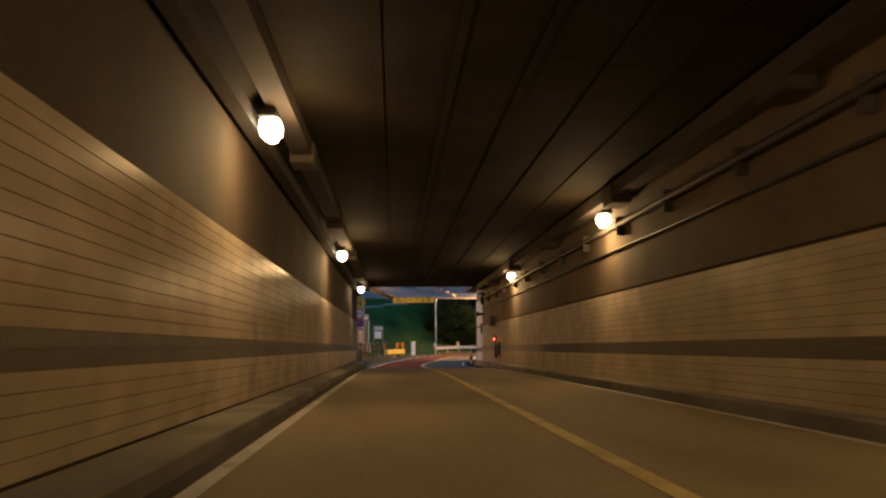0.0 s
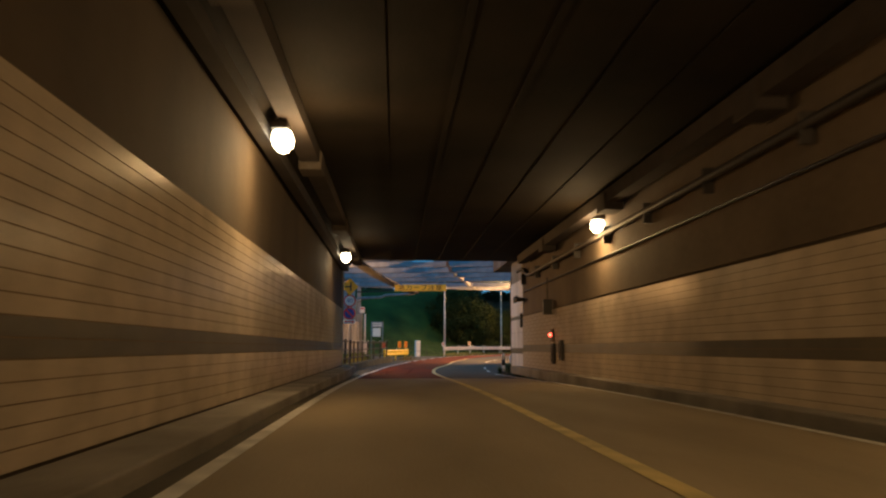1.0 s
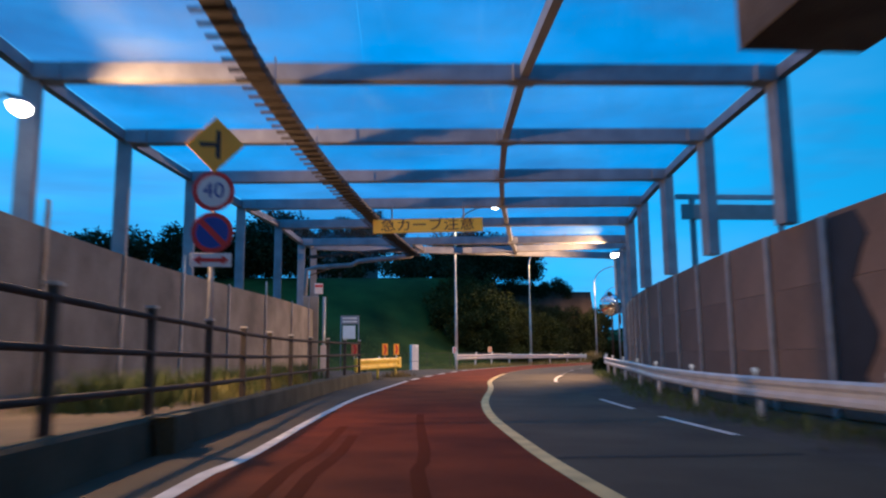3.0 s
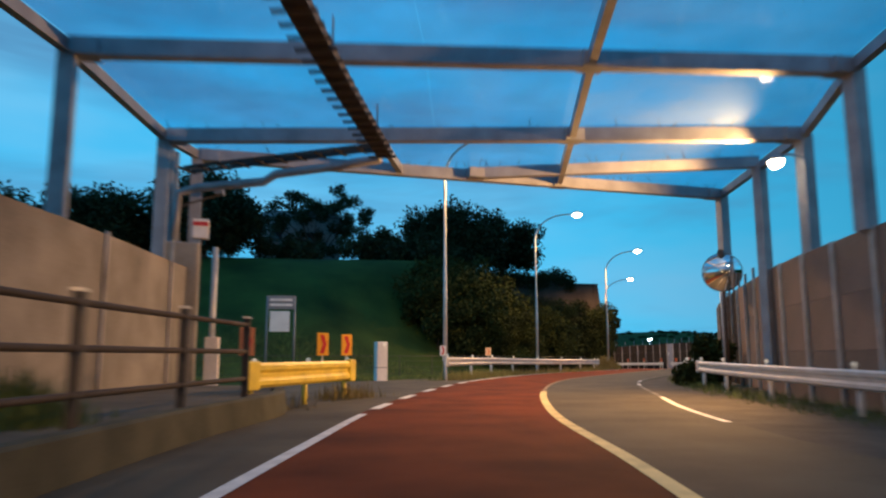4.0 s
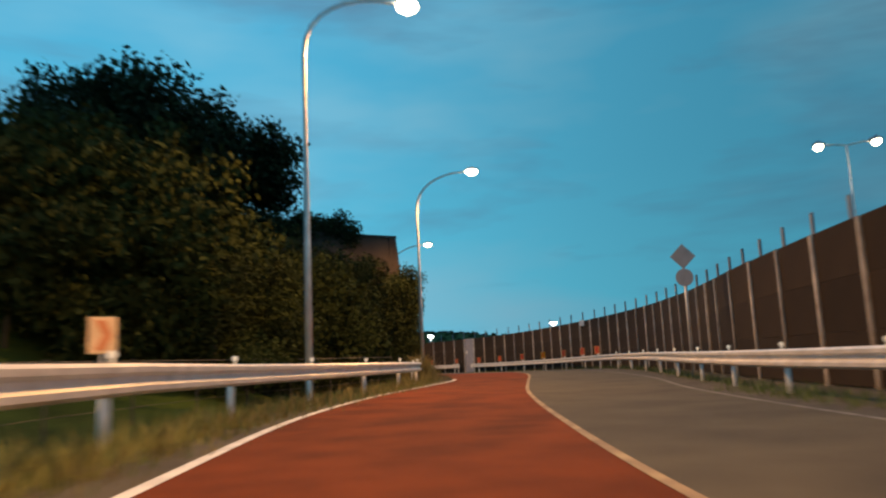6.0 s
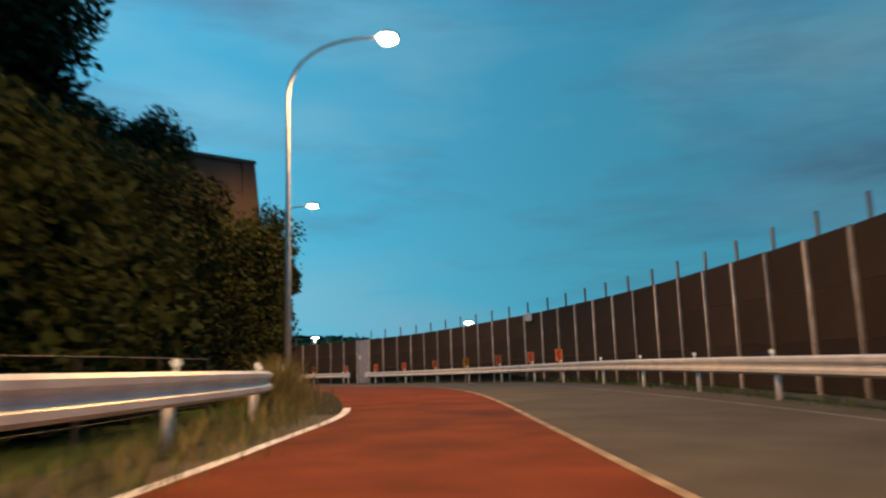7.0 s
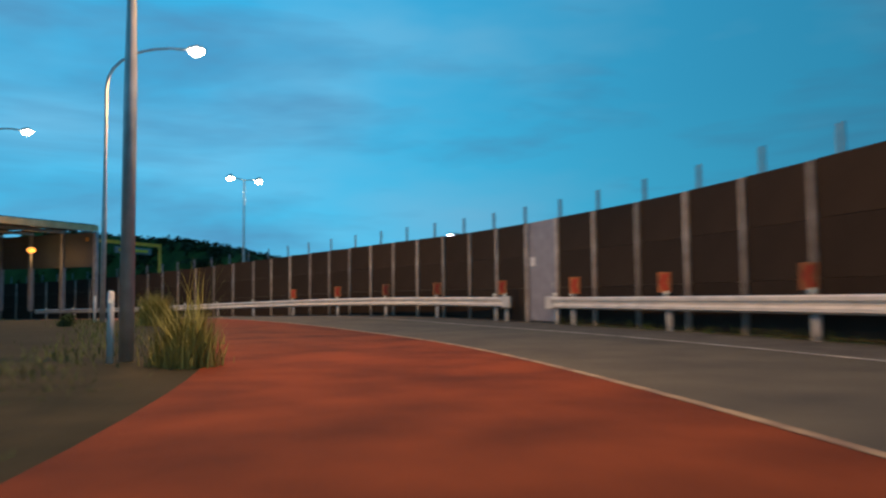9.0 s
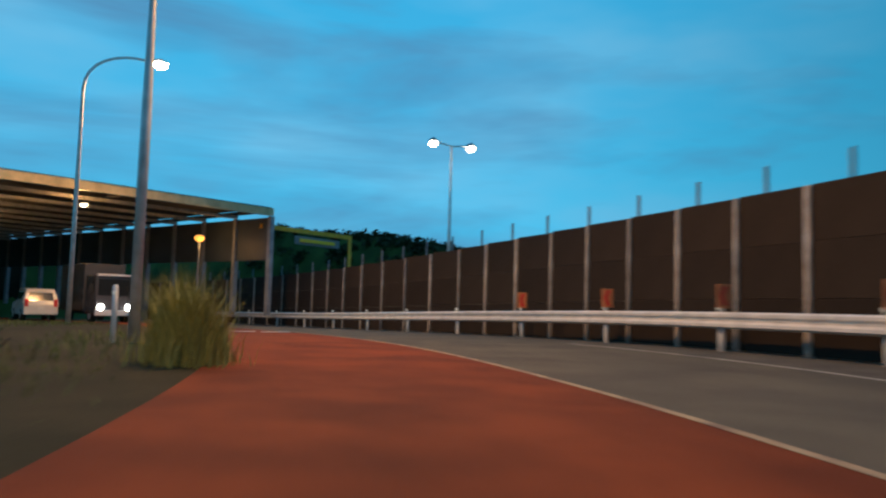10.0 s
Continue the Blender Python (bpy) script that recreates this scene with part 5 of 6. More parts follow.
# ---- second gallery, beyond the bend ----
def far_gallery():
    P0, P1 = Vector((9.0, 139.5, 0)), Vector((27.3, 157.6, 0))
    e = (P1 - P0).normalized()
    f = Vector((-e.y, e.x, 0))
    g = thing("gallery", "steel gallery over the road beyond the bend, lit under the roof", "canopy")
    for k in range(15):
        a, b = P0 + f * (3.6 * k), P1 + f * (3.6 * k)
        z = 6.25 - 0.02 * k
        soften(part("beam", Shape().bar(a + Vector((0, 0, z)), b + Vector((0, 0, z)), 0.34, 0.20), GALV, g), 0.012)
        for p in (a, b):
            part("column", Shape().box((p.x, p.y, 3.0), (0.3, 0.3, 6.2), rz=math.atan2(e.y, e.x)), STEEL, g)
        if k < 14:
            for t in (0.0, 0.33, 0.66, 1.0):
                c = a.lerp(b, t)
                part("purlin", Shape().bar(c + Vector((0, 0, z + 0.24)), c + f * 3.6 + Vector((0, 0, z + 0.22)), 0.18, 0.24), ROOF_GREY, g)
            q = [a + Vector((0, 0, z + 0.40)), b + Vector((0, 0, z + 0.40)), b + f * 3.5 + Vector((0, 0, z + 0.40)), a + f * 3.5 + Vector((0, 0, z + 0.40))]
            part("roof_sheet", Shape().add(q + [p + Vector((0, 0, 0.03)) for p in q], [(3, 2, 1, 0), (4, 5, 6, 7), (0, 1, 5, 4), (1, 2, 6, 5), (2, 3, 7, 6), (3, 0, 4, 7)]), ROOF_GREY, g, "grey roof sheet")
            w0, w1 = b + f * 0.17, b + f * 3.43
            part("infill", Shape().bar(w0 + Vector((0, 0, 4.7)), w1 + Vector((0, 0, 4.7)), 0.05, 2.7), INFILL, g, "blue-grey infill sheet between the columns")
    soften(part("fascia", Shape().bar(P0 - f * 0.2 + Vector((0, 0, 6.36)), P1 - f * 0.2 + Vector((0, 0, 6.36)), 0.08, 0.46), FASCIA, g, "edge board with yellow lamplight in its colour"), 0.01)
    # tunnel mouth behind it
    m0 = P0 + f * 54
    m1 = P1 + f * 54
    c = (m0 + m1) / 2
    rz = math.atan2(e.y, e.x)
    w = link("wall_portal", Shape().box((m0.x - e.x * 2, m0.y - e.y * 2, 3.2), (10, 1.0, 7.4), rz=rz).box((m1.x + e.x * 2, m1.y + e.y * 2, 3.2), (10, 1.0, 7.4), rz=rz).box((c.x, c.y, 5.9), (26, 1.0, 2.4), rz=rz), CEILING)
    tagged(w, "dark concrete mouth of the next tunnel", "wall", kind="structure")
    # the tunnel's darkness is put into this wall's near-black colour
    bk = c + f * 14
    tagged(link("wall_back", Shape().box((bk.x, bk.y, 3), (26, 0.6, 7), rz=rz), CEILING), "near-black wall standing in for the unlit tunnel depth", "wall", kind="structure")
    s = P0.lerp(P1, 0.30) + f * 9
    th = thing("lit_sign", "small lit white-green sign board on a post", "sign", at=(s.x, s.y, -0.1))
    part("post", Shape().tube([(0, 0, 0), (0, 0, 3.3)], 0.06, 8), STEEL, th)
    part("face", Shape().box((0, 0, 2.7), (0.7, 0.12, 1.25), rz=rz), GREEN_GLOW, th, "glowing sign face")
    for t, zz in ((0.36, 2.9), (0.5, 2.5), (0.2, 2.7)):
        q = P0.lerp(P1, t) + f * 13
        th = thing("signal_lamp", "small red signal lamp in the dark tunnel mouth", "lamp", "signal lamps", at=(q.x, q.y, zz))
        part("lens", Shape().tube([(0, 0, -0.08), (0, 0, 0.08)], 0.09, 10), RED_GLOW, th)
        part("stem", Shape().tube([(0, 0, -zz - 0.1), (0, 0, -0.08)], 0.03, 6), STEEL, th)
    # warm lamp on a post, and the yellow height bar with its board
    th = thing("post_lamp", "low post lamp with an orange glowing globe", "lamp", at=(22.55, 159.7, -0.1))
    part("post", Shape().tube([(0, 0, 0), (0, 0, 4.7)], 0.06, 8), STEEL, th)
    part("globe", Shape().tube([(0, 0, 4.62), (0, 0, 4.7), (0, 0, 4.86), (0, 0, 4.98), (0, 0, 5.05)], [0.12, 0.26, 0.34, 0.26, 0.1], 14), ORANGE_GLOW, th, "glowing globe", True)
    lamp_point("post_light", (22.9, 159.2, 4.3), 60, (1, 0.5, 0.15), 0.3)
    for q in ((18.0, 152.0), (9.0, 160.0)):
        lf = thing("gallery_lamp", "lit warm lamp hung under the gallery roof", "lamp", "gallery lamps", at=(q[0], q[1], 5.6))
        part("case", Shape().box((0, 0, 0.2), (0.5, 0.3, 0.12)).box((0, 0, 0.40), (0.05, 0.05, 0.4)), STEEL, lf)
        part("lens", Shape().tube([(0, 0, 0.14), (0, 0, 0.08), (0, 0, 0.03)], [0.16, 0.15, 0.08], 12), LAMP_FACE, lf, "glowing lens", True)
        lamp_point("gallery_light", (q[0], q[1], 5.4), 170, LAMP_WARM, 0.15)
    hb = thing("height_bar", "yellow height limit bar with a small board", "height bar")
    part("bar", Shape().bar((26.6, 158.2, 5.55), (32.2, 163.6, 5.45), 0.2, 0.28), BAR_LIT, hb)
    part("post", Shape().bar((32.15, 163.5, 5.4), (32.15, 163.5, -0.1), 0.22, 0.22, (0, 1, 0)), BAR_LIT, hb)
    part("board", Shape().bar((28.6, 160.0, 4.9), (31.4, 162.7, 4.85), 0.1, 0.55), SIGN_BACK, hb)
    part("board_face", Shape().bar((28.9, 160.2, 4.9), (31.1, 162.3, 4.86), 0.14, 0.22), BOARD_YELLOW, hb)


far_gallery()


# ---- vehicles near the far gallery ----
def vehicle(at, rz, paint, label, name, lights):
    th = thing(name, label, "car", at=at)
    th.rotation_euler = (0, 0, rz)
    prof = [(-2.2, 0.35), (-2.25, 0.9), (-2.15, 1.05), (-1.95, 1.62), (-1.7, 1.78), (0.4, 1.80), (0.75, 1.68), (1.35, 1.12), (2.1, 0.98), (2.28, 0.8), (2.3, 0.4), (2.2, 0.3)]
    n = len(prof)
    sh = Shape()
    for y, k in ((-0.85, 1.0), (0.85, 1.0)):
        sh.v += [(a, y * (0.86 if b > 1.1 else 1.0), b) for a, b in prof]
    sh.f = [tuple(range(n)), tuple(range(2 * n - 1, n - 1, -1))] + [(i, i + n, (i + 1) % n + n, (i + 1) % n) for i in range(n)]
    soften(part("body", sh, paint, th), 0.06, 3)
    part("rear_window", Shape().add([(-2.135, -0.62, 1.12), (-2.135, 0.62, 1.12), (-1.985, 0.58, 1.56), (-1.985, -0.58, 1.56)], [(0, 3, 2, 1)]), CAR_GLASS, th)
    part("windscreen", Shape().add([(0.80, -0.62, 1.66), (0.80, 0.62, 1.66), (1.34, 0.66, 1.17), (1.34, -0.66, 1.17)], [(0, 1, 2, 3)]), CAR_GLASS, th)
    for y in (-1, 1):
        part("side_window", Shape().box((-0.55, y * 0.765, 1.38), (2.3, 0.03, 0.40)), CAR_GLASS, th)
        part("headlight", Shape().box((2.24, y * 0.62, 0.82), (0.10, 0.34, 0.18)), HEAD_GLOW if lights else PANEL_WHITE, th)
        part("tail_light", Shape().box((-2.22, y * 0.72, 1.0), (0.08, 0.18, 0.40)), SIGN_RED, th)
        for x in (-1.35, 1.4):
            w = part("wheel", Shape().tube([(x, y * 0.62, 0.32), (x, y * 0.87, 0.32)], 0.32, 18), BLACK, th)
            part("rim", Shape().disc((x, y * 0.875, 0.32), 0.2, 0.02, (0, y, 0), 14), GALV, w)
    part("bumper", Shape().box((-2.25, 0, 0.5), (0.12, 1.66, 0.24)), paint, th)
    part("plate", Shape().box((-2.325, 0, 0.72), (0.02, 0.33, 0.16)), PAPER, th)


vehicle((14.6, 155.0, zr(155)), 2.1, CAR_WHITE, "white minivan driving away towards the far tunnel", "minivan", False)


def truck(at, rz):
    th = thing("truck", "boxy truck with glowing headlights coming out of the gallery", "truck", at=at)
    th.rotation_euler = (0, 0, rz)
    soften(part("cab", Shape().box((1.6, 0, 1.55), (1.7, 2.1, 2.2)), CAR_DARK, th), 0.10, 3)
    soften(part("cargo_box", Shape().box((-1.6, 0, 1.95), (4.4, 2.2, 2.7)), CAR_DARK, th, "dark cargo box"), 0.04)
    soften(part("windscreen", Shape().box((2.45, 0, 1.95), (0.04, 1.8, 0.9)), CAR_GLASS, th), 0.02)
    soften(part("visor", Shape().box((2.5, 0, 2.62), (0.26, 2.0, 0.12)), CAR_WHITE, th, "pale sun visor"), 0.02)
    soften(part("bumper", Shape().box((2.5, 0, 0.55), (0.16, 2.1, 0.3)), CAR_WHITE, th), 0.03)
    part("chassis", Shape().box((-0.6, 0, 0.52), (5.6, 0.9, 0.2)), BLACK, th)
    for y in (-1, 1):
        part("headlight", Shape().tube([(2.46, y * 0.74, 0.86), (2.53, y * 0.74, 0.86)], 0.16, 14), HEAD_GLOW, th)
        part("door_mirror", Shape().box((2.3, y * 1.2, 1.9), (0.12, 0.2, 0.42)), BLACK, th)
        for x in (-2.6, 1.5):
            w = part("wheel", Shape().tube([(x, y * 0.74, 0.40), (x, y * 1.0, 0.40)], 0.40, 18), BLACK, th)
            part("rim", Shape().disc((x, y * 1.005, 0.40), 0.24, 0.02, (0, y, 0), 14), GALV, w)


truck((18.2, 154.9, zr(155)), -0.95)


# ---- small roadside fittings ----
def delineator(x, y):
    z = zr(y)
    th = thing("delineator_post", "short post with black and white bands beside the wall", "post", "delineator posts", at=(x, y, z))
    for k in range(4):
        part("band", Shape().tube([(0, 0, -0.1 + 0.25 * k), (0, 0, 0.15 + 0.25 * k)], 0.042, 12), INK if k % 2 == 0 else SIGN_WHITE, th, "", True)
    part("cap", Shape().tube([(0, 0, 0.90), (0, 0, 0.93)], [0.042, 0.025], 12), INK, th)


for x, y in ((2.98, 1.75), (3.02, 2.35), (3.2, 3.35)):
    delineator(x, y)
pp = thing("downpipe", "dark brown pipe at the end of the pale wall", "pipe", at=(3.56, 3.24, -0.3))
part("pipe", Shape().tube([(0, 0, 0), (0, 0, 4.0), (0.1, 0.05, 4.6)], 0.06, 10), RUST, pp, "", True)


def gantry_board():
    th = thing("gantry_sign", "long dark sign board on posts behind the barrier", "sign")
    soften(part("board", Shape().box((9.4, 19.6, 4.95), (3.6, 0.10, 0.46)), SIGN_BACK, th), 0.01)
    for x in (8.0, 10.8):
        part("post", Shape().box((x, 19.75, 2.6), (0.14, 0.14, 5.8)), STEEL, th)
    part("bar", Shape().bar((7.5, 19.75, 5.45), (11.3, 19.75, 5.45), 0.12, 0.14), STEEL, th)


gantry_board()


def pier_boxes():
    th = thing("control_box", "small white box with a red strip on the wall end", "box", at=(-4.55, 34.5, 4.0))
    soften(part("case", Shape().box((0, 0, 0), (0.4, 0.3, 0.5), rz=0.15), PANEL_WHITE, th), 0.02)
    part("strip", Shape().box((0.02, -0.155, 0.12), (0.36, 0.02, 0.1), rz=0.15), SIGN_RED, th)
    part("foot", Shape().box((-0.1, 0, -0.32), (0.2, 0.16, 0.2)), STEEL, th)
    cp = thing("support_column", "slim steel column on the wall end pier", "column")
    for dx, dy in ((-0.35, -0.25), (-0.35, 0.3)):
        soften(part("column", Shape().box((-5.0 + dx, 34.6 + dy, 4.87), (0.16, 0.16, 2.5)), STEEL, cp), 0.01)
    part("base_plate", Shape().box((-5.2, 34.62, 3.615), (0.5, 0.9, 0.03)), STEEL, cp)


pier_boxes()


def end_conduit():
    """Conduit and ladder tray from the rack's end to the wall end, then down."""
    th = thing("cable_conduit", "thick grey conduit and ladder tray running to the wall end", "conduit")
    pts = [Vector((-0.1, 31.9, 5.28)), Vector((-1.2, 32.6, 5.25)), Vector((-2.6, 33.3, 5.2)), Vector((-2.9, 33.5, 5.05)), Vector((-4.6, 34.2, 5.02)), Vector((-5.1, 34.3, 4.9)), Vector((-5.15, 34.32, 4.3)), Vector((-5.15, 34.32, 3.6))]
    part("conduit", Shape().tube(pts, 0.11, 10), STEEL, th, "", True)
    part("tray", Shape().bar((-0.1, 32.2, 5.62), (-4.9, 34.7, 5.55), 0.06, 0.10).bar((0.0, 31.8, 5.62), (-5.0, 34.3, 5.55), 0.06, 0.10), PIPE_DARK, th)
    for k in range(11):
        t = k / 10
        c = Vector((-0.05, 32.0, 5.6)).lerp(Vector((-4.95, 34.5, 5.53)), t)
        part("rung", Shape().bar(c + Vector((-0.14, -0.28, 0)), c + Vector((0.14, 0.28, 0)), 0.06, 0.06), PIPE_DARK, th)
    cm = thing("camera_box", "small dark camera on an arm at the wall end", "camera", at=(-4.2, 34.9, 5.1))
    soften(part("case", Shape().box((0, 0, 0), (0.22, 0.34, 0.2)), SIGN_BACK, cm), 0.01)
    part("arm", Shape().bar((0, 0, -0.1), (-0.95, -0.3, -0.5), 0.05, 0.05), PIPE_DARK, cm)


end_conduit()


def white_marker(x, y):
    th = thing("marker_post", "slim white marker post beside the lamp foot", "post", "marker posts", at=(x, y, zr(y)))
    part("post", Shape().tube([(0, 0, -0.15), (0, 0, 0.95), (0, 0, 0.98)], [0.045, 0.045, 0.03], 12), SIGN_WHITE, th, "", True)
    part("reflector", Shape().disc((0, -0.05, 0.84), 0.035, 0.012, (0, -1, 0), 12), REFLECT, th)


white_marker(30.0, 103.6)
white_marker(28.9, 123.0)
white_marker(22.15, 80.9)


def beam_twigs():
    """Dry vine ends sticking out along the last roof beam."""
    sh = Shape()
    r2 = np.random.default_rng(11)
    for a, b, n in (((-4.9, 35.4, 6.36), (11.4, 38.1, 6.30), 34), ((2.9, 36.3, 6.32), (10.4, 34.1, 6.31), 16), ((-5.3, 33.4, 6.27), (9.8, 31.0, 6.12), 20)):
        for k in range(n):
            c = Vector(a).lerp(Vector(b), float(r2.random()))
            t = c + Vector((r2.normal() * 0.14, r2.normal() * 0.05, 0.10 + 0.22 * r2.random()))
            m = c.lerp(t, 0.5) + Vector((r2.normal() * 0.04, 0, 0.03))
            sh.tube([c - Vector((0, 0, 0.06)), m, t], [0.012, 0.009, 0.004], 5)
    th = thing("vine_twigs", "dry vine twigs growing along the roof beams", "vine")
    part("twigs", sh, BARK, th)["kind"] = "stuff"


beam_twigs()


def barrier_box():
    th = thing("cable_box", "small white box on top of the noise barrier", "box", at=(39.2, 90.3, zr(90) + 2.98))
    soften(part("case", Shape().box((0, 0, 0.2), (0.3, 0.35, 0.4), rz=0.35), PANEL_WHITE, th), 0.02)


barrier_box()
for k, (x, y) in enumerate(((28.9, 130.6), (29.8, 131.0), (30.7, 131.4))):
    o = link("road_line", Shape().box((x, y, zr(y) + 0.006), (0.8, 0.24, 0.004), rz=0.4), WHITE_LINE)
    tagged(o, "short white mark across the lane", "road marking", "dashes", "structure")


# ---- plants ----
rng = np.random.default_rng(5)


def leaves(name, centres, radii, count, size, material, squash=0.8, shell=0.55, parent=None):
    """Many small leaf blades on uneven clumps."""
    c = np.array(centres, float)
    rad = np.array(radii, float)
    w = rad ** 2 / np.sum(rad ** 2)
    idx = rng.choice(len(c), count, p=w)
    d = rng.normal(size=(count, 3))
    d /= np.linalg.norm(d, axis=1)[:, None]
    k = (shell + (1 - shell) * rng.random(count)) * (0.85 + 0.3 * rng.random(count))
    pos = c[idx] + d * (rad[idx] * k)[:, None] * np.array([1, 1, squash])
    a = rng.normal(size=(count, 3))
    a /= np.linalg.norm(a, axis=1)[:, None]
    b = np.cross(a, rng.normal(size=(count, 3)))
    b /= np.linalg.norm(b, axis=1)[:, None]
    s = size * (0.6 + 0.9 * rng.random(count))[:, None]
    v = np.stack([pos - a * s * 0.5, pos + b * s * 0.28, pos + a * s * 0.6, pos - b * s * 0.28], 1).reshape(-1, 3)
    me = bpy.data.meshes.new(name)
    me.from_pydata(v.tolist(), [], np.arange(count * 4).reshape(-1, 4).tolist())
    me.materials.append(material)
    ob = new(name, me)
    ob.parent = parent
    return ob


def tree(x, y, top, r, label, n_leaf=5200, leaf=0.42, clumps=20, material=LEAF_DARK, trunk=0.24, open_crown=False, zb=None):
    global rng
    rng = np.random.default_rng(int(abs(x * 31 + y * 17)))
    z0 = ground_z(x, y) if zb is None else zb
    th = thing("tree", label, "tree", "trees", at=(0, 0, 0))
    h = top - z0
    cz = z0 + h * 0.50
    path = [(x, y, z0 - 0.3), (x + 0.1, y, z0 + h * 0.2), (x - 0.1, y + 0.1, z0 + h * 0.4), (x + 0.05, y, z0 + h * 0.65)]
    part("trunk", Shape().tube(path, [trunk, trunk * 0.8, trunk * 0.6, trunk * 0.25], 9), BARK, th, "", True)
    cs, rs = [], []
    clumps = int(clumps * (1.0 if open_crown else 1.8))
    for k in range(clumps):
        a, e_ = rng.random() * 6.283, rng.random()
        q = r * math.sqrt(rng.random()) * (1.0 if open_crown else 0.85)
        zz = cz + (h * 0.47 - 0.7) * (2 * e_ - 1) * math.sqrt(max(0.05, 1 - (q / r) ** 2 * 0.8))
        cs.append((x + q * math.cos(a), y + q * math.sin(a), zz))
        rs.append(r * (0.20 + 0.16 * rng.random()) * (0.5 if open_crown else 1.15))
        if k % 5 == 0:
            part("limb", Shape().tube([path[1 + k % 2], tuple((np.array(path[2]) + np.array(cs[-1])) / 2 + np.array([0, 0, -0.3])), cs[-1]], [trunk * 0.45, trunk * 0.25, 0.03], 6), BARK, th, "", True)
    leaves("crown", cs, rs, int(n_leaf * 2.4), leaf * 0.72, material, 0.85, 0.3, th)
    return th


tree(-12.1, 75.5, 16.0, 4.6, "large dense dark tree on the bank", 8000, clumps=34)
tree(-4.6, 97.5, 21.2, 6.0, "airy dark tree with open crown on the bank", 9000, 0.34, 95, LEAF_DARK, 0.26, True)
tree(2.2, 83.5, 13.4, 2.8, "small dark tree on the bank", 3600, 0.36, 16)
tree(8.9, 84.2, 15.7, 5.2, "large dense dark tree on the bank", 8500, clumps=36)
tree(14.5, 89.3, 15.9, 3.8, "dense dark tree on the bank", 6000, clumps=26)
tree(-20.5, 73.5, 14.2, 4.2, "large dense dark tree on the bank", 6000, clumps=28)
tree(-17, 80, 13.5, 4.0, "dark tree behind the others on the bank", 4000, clumps=20)
tree(-27, 70, 13, 4.5, "large dense dark tree on the bank", 5000, clumps=24)
tree(20.2, 93.2, 11.4, 2.6, "dark bushy tree above the concrete wall", 4200, 0.3, 20)


def ivy_wall():
    """Concrete retaining wall across the bank's end, with growth before it."""
    face = Line([(8.5, 85.9), (14.0, 86.1), (19.0, 86.4), (23.5, 86.7)])
    fr = [(Vector((p.x, p.y, zr(86))), r) for p, r in face.frames(0, face.length, 1.2)]
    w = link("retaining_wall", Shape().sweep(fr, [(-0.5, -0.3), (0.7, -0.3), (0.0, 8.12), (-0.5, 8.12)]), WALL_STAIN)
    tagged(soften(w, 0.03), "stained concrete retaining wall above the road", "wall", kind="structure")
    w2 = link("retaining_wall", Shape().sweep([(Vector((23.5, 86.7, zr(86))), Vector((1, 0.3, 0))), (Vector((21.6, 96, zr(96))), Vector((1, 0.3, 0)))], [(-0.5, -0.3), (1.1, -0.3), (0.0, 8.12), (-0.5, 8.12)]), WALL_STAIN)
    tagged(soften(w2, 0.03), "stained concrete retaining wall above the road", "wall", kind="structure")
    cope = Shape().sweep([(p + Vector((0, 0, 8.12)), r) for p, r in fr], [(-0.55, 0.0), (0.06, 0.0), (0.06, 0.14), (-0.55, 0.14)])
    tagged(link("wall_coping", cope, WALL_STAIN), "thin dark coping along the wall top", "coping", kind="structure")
    ln = Line([(13.4, 76.2), (17.2, 80.2), (20.4, 83.4), (23.3, 85.6)])
    v = thing("ivy", "dense vine-grown thicket before the concrete wall", "ivy")
    cols = []
    for s in np.arange(0, ln.length, 0.55):
        cs, rs = [], []
        p, d, r = ln.at(s)
        hmax = 5.7 + 1.0 * noise.noise((s * 0.4, 0, 0))
        for z in np.arange(0.2, hmax, 0.6):
            k = 0.7 + 0.5 * noise.noise((s * 0.6, z * 0.6, 3))
            cs.append((p.x + r.x * k, p.y + r.y * k, zr(p.y) + z))
            rs.append(0.55 + 0.25 * rng.random())
        cols.append((cs, rs))
    for k in range(0, len(cols), 3):
        cs, rs = sum((c for c, _ in cols[k:k + 3]), []), sum((q for _, q in cols[k:k + 3]), [])
        leaves("vine", cs, rs, 46000 * len(cols[k:k + 3]) // len(cols), 0.135, LEAF_VINE, 1.0, 0.4, v)
    # hedge that hangs over the wall's top
    for k in range(12):
        p, d, r = face.at(0.8 + 1.0 * k)
        hb = thing("bush", "dark hedge hanging over the wall top", "bush", "hedge")
        zt = zr(86) + 8.1
        hs = [(p.x + rng.normal() * 0.35, p.y + 0.25 + rng.normal() * 0.3, zt + 0.35 + rng.normal() * 0.4) for _ in range(12)]
        leaves("foliage", hs, [0.5 + 0.25 * rng.random() for _ in hs], 2600, 0.15, LEAF_DARK, 0.9, 0.3, hb)
        part("stem", Shape().tube([(p.x, p.y + 0.3, zt - 0.1), (p.x, p.y + 0.2, zt + 0.9)], [0.06, 0.02], 6), BARK, hb)
    # bushy growth at the wall's end, out to the road edge
    b = thing("bush", "tall bushy growth at the end of the wall", "bush", "bushes")
    cs, rs = [], []
    for k in range(120):
        t = rng.random()
        x, y = 22.9 + 1.8 * t + rng.normal() * 0.5, 85.8 + 5.0 * t + rng.normal() * 0.7
        z = 0.4 + 5.4 * rng.random() * (1.0 - 0.1 * t)
        cs.append((x, y, zr(y) + z))
        rs.append(0.7 + 0.5 * rng.random())
    leaves("foliage", cs, rs, 56000, 0.145, LEAF_VINE, 0.9, 0.35, b)
